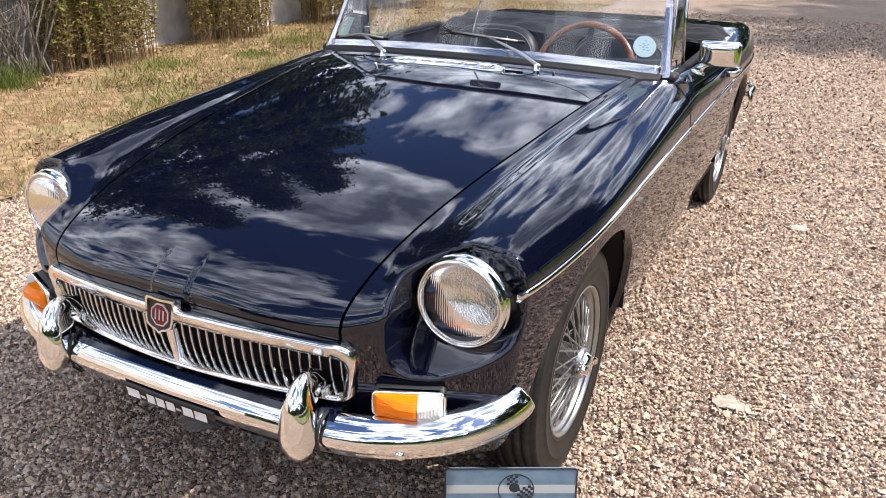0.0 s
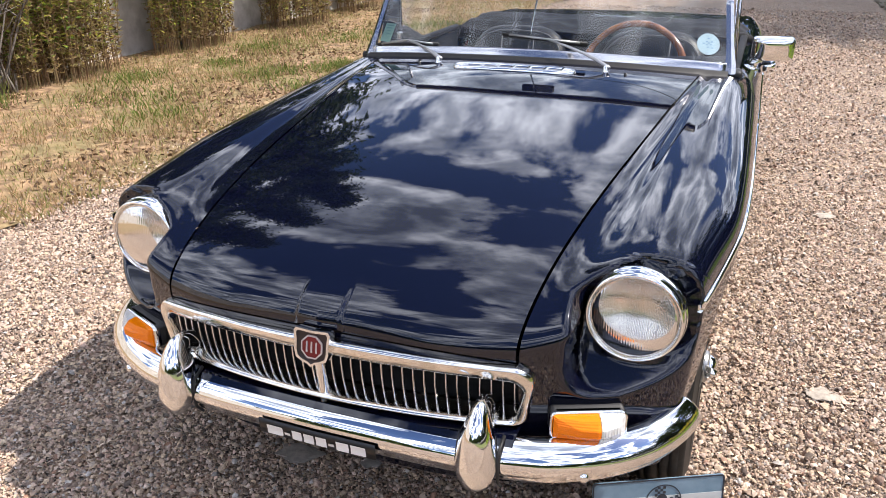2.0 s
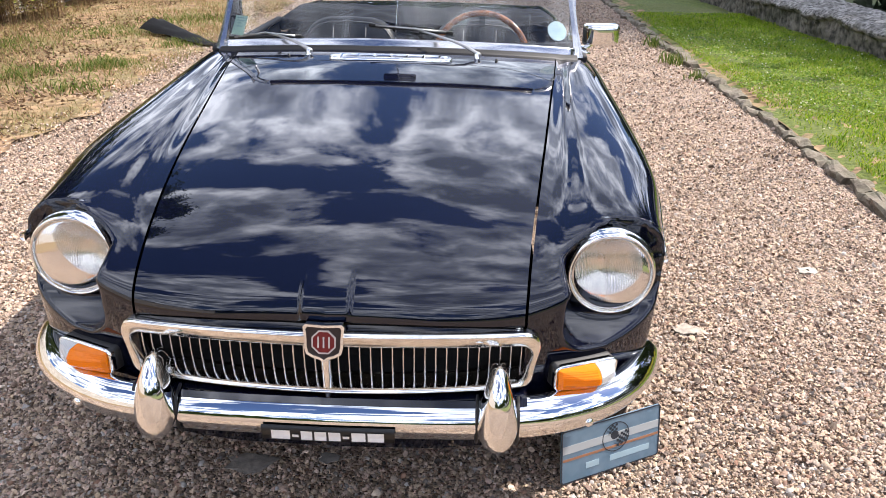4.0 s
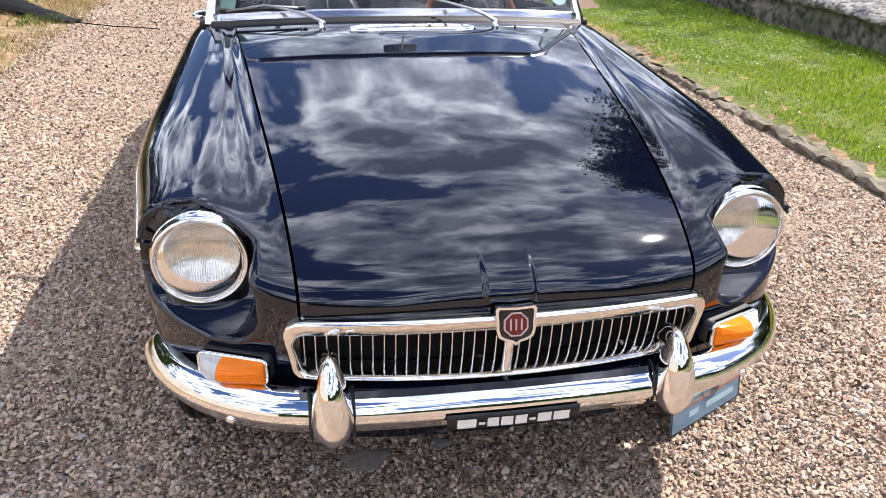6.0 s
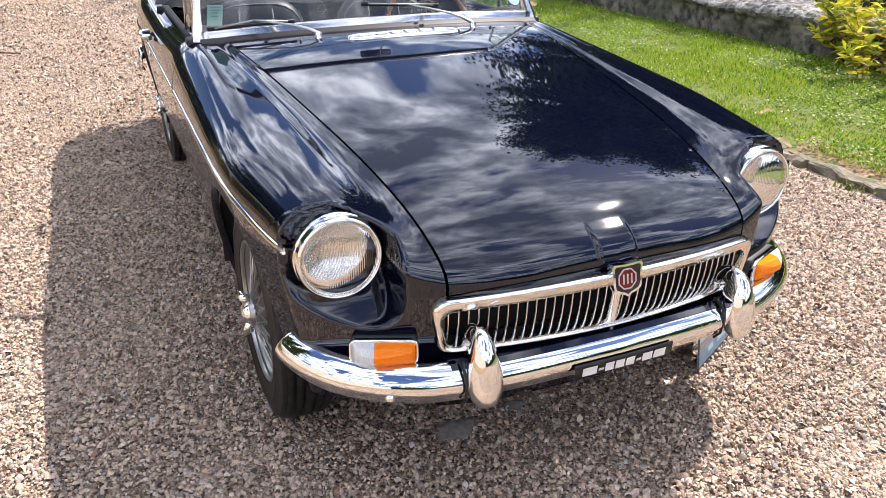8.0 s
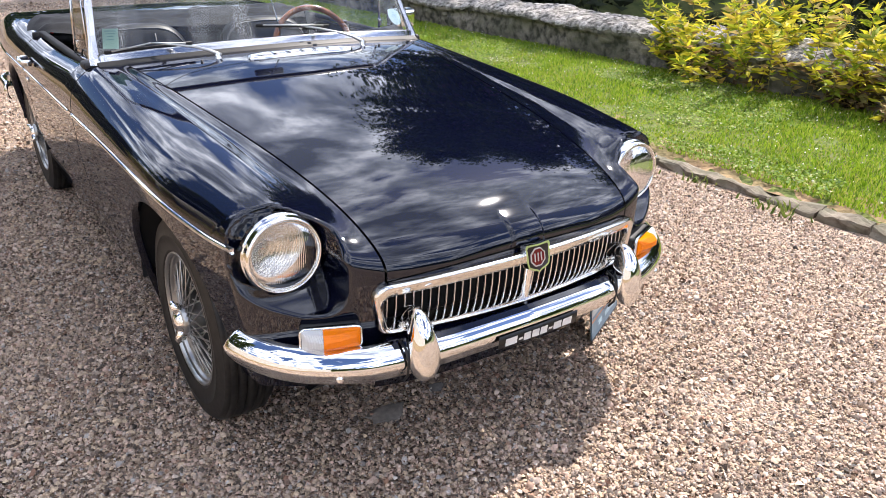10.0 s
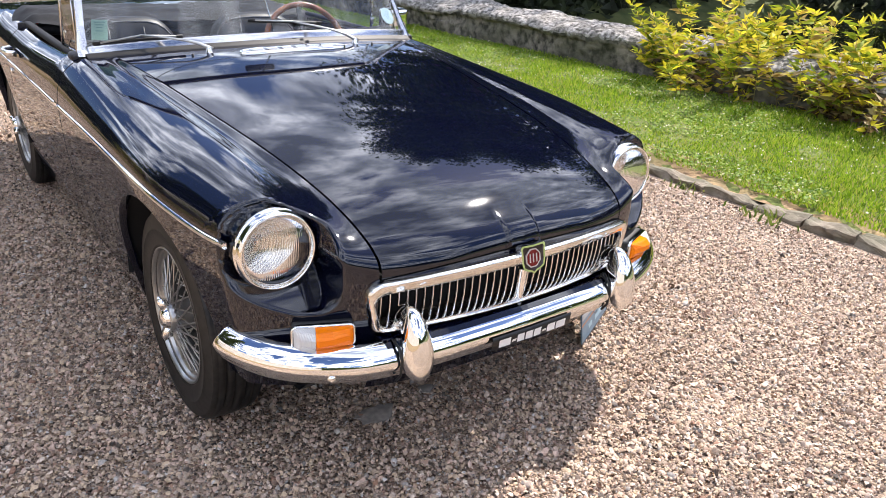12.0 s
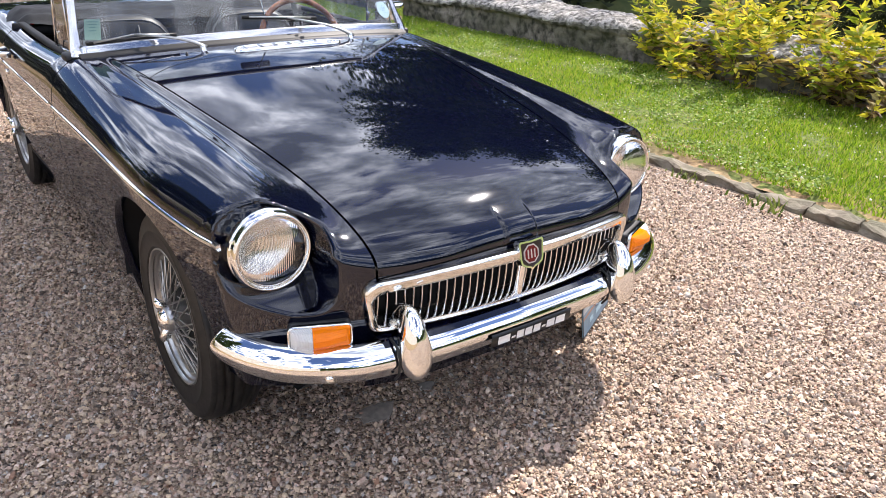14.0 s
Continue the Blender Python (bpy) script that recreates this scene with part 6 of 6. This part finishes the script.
def tall_clump(x, y, rx, ry, count, height, label):
    thing = tagged(new("tall_perennial_clump"), label, "plant", "tall clumps along the wall")
    paths, pts, ways = [], [], []
    for _ in range(count):
        a, r = rng.uniform(0, 2 * math.pi), math.sqrt(rng.uniform(0, 1))
        bx, by = x + rx * r * math.cos(a), y + ry * r * math.sin(a)
        hgt = height * rng.uniform(0.75, 1.1)
        ox, oy = rng.normal(0, 0.12) + 0.05 * r * math.cos(a), rng.normal(0, 0.12) + 0.03 * r * math.sin(a)
        path = [(bx + ox * t * t, by + oy * t * t, 0.0 + hgt * t) for t in steps(0, 1, 6)]
        paths.append(path)
        for _ in range(76):
            t = rng.uniform(0.06, 1.0) ** 0.85
            pts.append((bx + ox * t * t, by + oy * t * t, hgt * t))
            b = rng.uniform(0, 2 * math.pi)
            ways.append((math.cos(b), math.sin(b), rng.uniform(-0.5, 0.9)))
    stems = part("stem_mass", thin_stems(paths, 0.0030), STEM_RED, thing, "thin reddish-brown stems", False)
    stems["kind"] = "stuff"
    pts, ways = np.array(pts), np.array(ways)
    dry = pts[:, 2] < height * rng.uniform(0.08, 0.78, len(pts))
    for some, mat, name, text in ((~dry, ASTER_M, "foliage", "narrow green and yellow leaves"), (dry, DRY_M, "dry_foliage", "shrivelled brown leaves")):
        fol = leaves(pts[some], ways[some], rng.uniform(0.025, 0.07, some.sum()), rng.uniform(0.005, 0.011, some.sum()), mat, name, thing, text)
        fol["kind"] = "stuff"


tall_clump(-5.06, 3.50, 0.30, 0.62, 290, 1.5, "tall dense clump of thin stems with browned and green leaves")
tall_clump(-5.08, 5.36, 0.28, 0.62, 270, 1.5, "tall dense clump of thin stems with yellow-green leaves")
tall_clump(-5.0, 7.35, 0.36, 0.64, 200, 1.45, "tall dense clump of dark brown stems and leaves")
tall_clump(-5.0, 9.3, 0.36, 0.64, 140, 1.5, "tall dense clump of dark brown stems and leaves")

TWIG = speckle(shade("grey_twig", (0.148, 0.126, 0.104), 0.9), 40, (0.074, 0.063, 0.052), (0.222, 0.192, 0.163))


def twiggy_bush(x, y):
    bush = tagged(new("bare_bush"), "leafless grey-brown twiggy bush beside the wall", "bush")
    for k in range(40):
        a = rng.uniform(0, 2 * math.pi)
        p = Vector((x + rng.normal(0, 0.08), y + rng.normal(0, 0.15), 0.0))
        d = Vector((0.45 * math.cos(a), 0.55 * math.sin(a), 1.0))
        pts, r = [], []
        for i in range(8):
            pts.append(p.copy())
            r.append(0.011 * (1 - i / 9))
            p = p + d * 0.16
            d = d + Vector((rng.normal(0, 0.22), rng.normal(0, 0.22), rng.normal(0, 0.05)))
        b = part("branch", tube(pts, r, 5), TWIG, bush)
        for i in (3, 4, 5, 6):
            e = pts[i] + Vector((rng.normal(0, 0.16), rng.normal(0, 0.16), rng.uniform(0.05, 0.22)))
            part("twig", tube([pts[i], pts[i].lerp(e, 0.5) + Vector((0.01, 0.01, 0)), e], [0.004, 0.003, 0.0015], 4), TWIG, b)


twiggy_bush(-5.0, 2.55)
blades(rng.normal(-4.75, 0.10, 260), rng.normal(2.35, 0.12, 260), np.full(260, 0.0), rng.uniform(0.10, 0.30, 260), 0.003, 0.9, GREEN_M, "grass_tuft", "tall green grass tuft beside the bush", "grass")

PEONY_M = leafy("yellow_green_leaves", [(0.0, (0.09, 0.15, 0.012)), (0.3, (0.30, 0.36, 0.025)), (0.55, (0.66, 0.60, 0.035)), (0.85, (0.80, 0.66, 0.07)), (0.93, (0.36, 0.22, 0.07)), (1.0, (0.58, 0.50, 0.20))])
STEM_TAN = island_ramp(shade("tan_stem", (0.228, 0.167, 0.076), 0.8), [(0.0, (0.137, 0.099, 0.038)), (1.0, (0.289, 0.251, 0.091))])


def yellow_shrub():
    shrub = tagged(new("yellowing_shrub"), "bushy shrub with pointed yellow-green leaves beside the stone wall", "shrub")
    one = mesh_of("leaf", [(0, 0, 0), (0.4, 0.09, 0.03), (0.45, 0, 0), (0.4, -0.09, 0.03), (1, 0, -0.12)], [(0, 1, 2), (0, 2, 3), (1, 4, 2), (2, 4, 3)], PEONY_M, False)
    pts, ways, made, paths = [], [], 0, []
    for k in range(104):
        bx, by = rng.normal(4.50, 0.17), rng.uniform(0.0, 2.55)
        tall = rng.uniform(0.26, 0.80) * (1.0 if by > 0.9 else 0.80)
        a = rng.uniform(0, 2 * math.pi)
        ox, oy = 0.30 * math.cos(a), 0.32 * math.sin(a)
        path = [(bx + ox * t**1.5, by + oy * t**1.5, 0.04 + tall * t) for t in steps(0, 1, 6)]
        paths.append(path)
        for j in range(58):
            t = 0.12 + 0.88 * rng.uniform(0, 1) ** 0.8
            b = rng.uniform(0, 2 * math.pi)
            c = (bx + ox * t**1.5, by + oy * t**1.5, 0.04 + tall * t)
            w = (math.cos(b), math.sin(b), rng.uniform(-0.4, 0.5) + 0.7 * max(0.0, t - 0.5))
            if k % 8 == 0 and j < 18 and made < 250:
                lf = part("leaf", one, None, shrub)
                ln = rng.uniform(0.07, 0.13)
                lf.matrix_basis = Matrix.Translation(c) @ Vector(w).to_track_quat("X", "Z").to_matrix().to_4x4() @ Matrix.Diagonal((ln, ln, ln, 1))
                made += 1
            else:
                pts.append(c)
                ways.append(w)
    stems = part("stem_mass", thin_stems(paths, 0.004), STEM_TAN, shrub, "", False)
    stems["kind"] = "stuff"
    pts, ways = np.array(pts), np.array(ways)
    dry = pts[:, 2] < rng.uniform(0.0, 0.5, len(pts)) - 0.12 * (pts[:, 1] - 0.8)
    for some, mat, name, text in ((~dry, PEONY_M, "foliage", ""), (dry, DRY_M, "dry_foliage", "shrivelled brown lower leaves")):
        fol = leaves(pts[some], ways[some], rng.uniform(0.06, 0.14, some.sum()), rng.uniform(0.011, 0.021, some.sum()), mat, name, shrub, text)
        fol["kind"] = "stuff"


yellow_shrub()

# ---------------------------------------------------------------- trees round the place
BARK = speckle(shade("bark", (0.1, 0.08, 0.06), 0.95), 12, (0.05, 0.04, 0.03), (0.16, 0.13, 0.10), 0.8, 0.03)
CROWN_M = leafy("tree_leaves", [(0.0, (0.018, 0.035, 0.008)), (0.5, (0.04, 0.07, 0.014)), (1.0, (0.085, 0.11, 0.025))])


def tree(x, y, z0, height, spread, count, conifer=False):
    t = tagged(new("tree"), "tall dark green conifer" if conifer else "tall leafy dark green tree", "tree", "trees round the drive")
    trunk = part("trunk", tube([(x, y, z0), (x + 0.1, y, z0 + height * 0.3), (x, y + 0.1, z0 + height * 0.65), (x, y, z0 + height * 0.95)], [0.032 * height, 0.022 * height, 0.012 * height, 0.003 * height], 10), BARK, t)
    pts = []
    limbs = 52 if conifer else 48
    for k in range(limbs):
        u = (k + 0.5) / limbs
        h = z0 + height * (0.10 + 0.86 * u if conifer else 0.22 + 0.66 * u)
        a = k * 2.4 + rng.uniform(-0.4, 0.4)
        reach = spread * ((1.05 - u) if conifer else math.sin(math.pi * (0.15 + 0.78 * u)) ** 0.6) * rng.uniform(0.65, 1.1)
        rise = -0.08 * reach if conifer else 0.45 * reach
        end = Vector((x + reach * math.cos(a), y + reach * math.sin(a), h + rise))
        root = Vector((x, y, h))
        part("limb", tube([root, root.lerp(end, 0.5) + Vector((0, 0, 0.05 * reach)), end], [0.008 * height, 0.005 * height, 0.0015 * height], 5), BARK, trunk)
        m = count // limbs
        s = rng.uniform(0.12, 1.05, m)
        blob = 0.30 * spread * (0.32 if conifer else 0.40)
        along = np.array(root)[None] + (np.array(end) - np.array(root))[None] * s[:, None]
        pts.append(along + rng.normal(0, 1, (m, 3)) * blob * np.array([1, 1, 0.55]) * (0.5 + 0.5 * s[:, None]))
    pts = np.concatenate(pts)
    ways = rng.normal(size=(len(pts), 3)) + np.array([0, 0, -0.3])
    crown = leaves(pts, ways, rng.uniform(0.14, 0.32, len(pts)), rng.uniform(0.035, 0.07, len(pts)) * (1.0 if conifer else 1.8), CROWN_M, "crown", t, "", True)
    crown["kind"] = "stuff"


# beyond the pond and the wall
tree(13.2, 13.9, -0.03, 18.2, 3.9, 22000)
tree(14.0, 9.6, -0.03, 14.0, 3.8, 15400)
tree(16.5, 4.6, -0.6, 11.5, 3.8, 13200)
tree(18.0, 0.0, -0.6, 9.5, 3.8, 11000)
# unseen tree, added so that its crown shades the far drive
tree(16.0, 18.6, -0.6, 22.0, 4.8, 24000)
# undergrowth on the far bank
n = 34000
along = rng.uniform(0, 1, n)
east, north = along < 0.42, along >= 0.42
bx_ = np.where(east, 15.9 + rng.normal(0, 0.45, n), rng.uniform(5.6, 16.0, n))
by_ = np.where(east, rng.uniform(-9, 8.5, n), 8.6 + rng.normal(0, 0.5, n) + 0.15 * (bx_ - 6))
pts = np.stack([bx_, by_, -0.5 + (2.2 + 2.6 * np.clip((bx_ - 6) / 5, 0, 1)) * rng.uniform(0, 1, n) ** 1.2], 1)
bank = tagged(new("bank_undergrowth"), "bushes along the far bank of the pond, shade in their leaf colour", "bushes", kind="stuff")
# near-black leaf colour carries the bank's deep shade; the hedge shares it
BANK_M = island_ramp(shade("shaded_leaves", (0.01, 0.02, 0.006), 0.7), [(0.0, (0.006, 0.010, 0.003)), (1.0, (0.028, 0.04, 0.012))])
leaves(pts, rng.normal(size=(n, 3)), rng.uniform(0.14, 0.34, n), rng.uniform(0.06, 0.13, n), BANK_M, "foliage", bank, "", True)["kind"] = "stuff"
# hedge that carries on where the pale wall ends
n = 15000
pts = np.stack([-5.2 + rng.normal(0, 0.35, n), rng.uniform(10.6, 34, n), 3.0 * rng.uniform(0, 1, n) ** 0.8], 1)
hedge = tagged(new("dark_hedge"), "dark green hedge along the far end of the drive", "hedge", kind="stuff")
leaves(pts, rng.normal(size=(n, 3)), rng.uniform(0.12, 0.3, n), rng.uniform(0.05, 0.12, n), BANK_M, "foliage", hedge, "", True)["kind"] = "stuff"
# behind the pale wall
tree(-8.3, 9.0, 0.0, 12.5, 3.2, 20000, True)
tree(-8.9, 6.6, 0.0, 12.5, 3.3, 20000, True)
tree(-9.4, 3.8, 0.0, 12.0, 3.3, 20000, True)

# a far belt of woodland closes the view round the place
n = 16000
a = rng.uniform(0, 2 * math.pi, n)
rr = rng.uniform(48, 62, n)
top = 6.5 + 2.2 * np.sin(a * 5) + 1.5 * np.sin(a * 13 + 1)
pts = np.stack([rr * np.cos(a), 8 + rr * np.sin(a), rng.uniform(-0.5, 1, n) ** 1 * 0 + top * rng.uniform(0, 1, n) ** 0.8], 1)
belt = tagged(new("far_woodland"), "distant dark woodland round the garden", "woodland", kind="stuff")
fol = leaves(pts, rng.normal(size=(n, 3)), rng.uniform(1.2, 2.4, n), rng.uniform(0.5, 1.0, n), CROWN_M, "foliage", belt, "", True)
fol["kind"] = "stuff"

# ---------------------------------------------------------------- loose things
SIGN_BLUE = speckle(shade("sign_blue", (0.144, 0.23, 0.302), 0.35), 25, (0.122, 0.202, 0.266), (0.173, 0.259, 0.331))


def club_sign():
    m = pose(0.664, -0.330, 0.006, -7, 0, 27.5)
    sign = part("small_sign_board", moved(plate(rounded(0.305, 0.150, 0.008)[::-1], 0.004), m @ pose(0, 0, 0.0755)), SIGN_BLUE, None, "", False)
    tagged(sign, "small blue-grey sign board with pale stripes and round emblem", "sign")
    white, orange, dark = shade("sign_white", (0.446, 0.475, 0.475), 0.4), shade("sign_orange", (0.36, 0.173, 0.094), 0.4), shade("sign_dark", (0.025, 0.032, 0.043), 0.4)
    edge = ring_plate(rounded(0.3055, 0.1505, 0.008)[::-1], rounded(0.299, 0.144, 0.007)[::-1], 0.001)
    part("sign_border", moved(edge, m @ pose(0, -0.0012, 0.0755)), dark, sign, "", False)
    part("sign_stripe", moved(box(0.296, 0.0006, 0.022), m @ pose(0, -0.0005, 0.096)), white, sign, "pale stripe", False)
    part("sign_stripe", moved(box(0.296, 0.0006, 0.007), m @ pose(0, -0.0005, 0.067)), orange, sign, "orange stripe", False)
    em = m @ pose(0.012, -0.0012, 0.094)
    circ = lambda r: [(r * math.cos(q), r * math.sin(q)) for q in steps(2 * math.pi, 0.2, 30)]
    part("emblem_ring", moved(ring_plate(circ(0.042), circ(0.0395), 0.0006), em), dark, sign, "", False)
    part("emblem_disc", moved(plate(circ(0.012), 0.0006), em @ pose(-0.004, 0, 0.006)), dark, sign, "", False)
    for i in range(6):
        for j in range(5):
            if (i + j) % 2 == 0:
                part("emblem_check", moved(box(0.0068, 0.0006, 0.0068), em @ pose(0.006 + 0.0068 * i * 0.9, -0.0004, -0.026 + 0.0068 * j + 0.002 * i)), dark, sign, "", False)
                if i < 4 and j < 4:
                    part("emblem_check", moved(box(0.0062, 0.0006, 0.0062), em @ pose(-0.018 + 0.0062 * i, -0.0004, 0.016 + 0.0062 * j)), dark, sign, "", False)
    for x, w in ((-0.078, 0.040), (0.038, 0.124)):
        part("sign_lettering_bar", moved(box(w, 0.0006, 0.017), m @ pose(x + 0.02, -0.0006, 0.036)), shade("sign_pale", (0.36, 0.50, 0.56), 0.4) if w < 0.1 else bpy.data.materials["sign_pale"], sign, "", False)


club_sign()

sheet_v = []
for i in range(14):
    for j in range(8):
        u, w = i / 13, j / 7 - 0.5
        x, y = -3.20 + 0.90 * u, 6.65 - 0.85 * u
        wid = 0.34 * (1 - 0.75 * u) + 0.05
        z = 0.03 + 0.13 * (1 - u) * math.cos(w * 2.6) + 0.03 * noise.noise(Vector((u * 6, w * 5, 2)))
        sheet_v.append((x + w * wid * 0.7, y + w * wid * 0.7, max(0.015, z)))
cover = new("plastic_sheet", mesh_of("plastic_sheet", sheet_v, grid_faces(14, 8), VINYL))
tagged(cover, "crumpled black plastic sheet lying on the grass edge", "sheet")
strap = new("strap", mesh_of("strap", *tube([(-2.33, 5.82, 0.02), (-2.1, 5.72, 0.015), (-1.95, 5.62, 0.016), (-1.75, 5.58, 0.014), (-1.55, 5.48, 0.014)], 0.005, 6), VINYL))
tagged(strap, "thin dark cord trailing over the gravel", "cord")
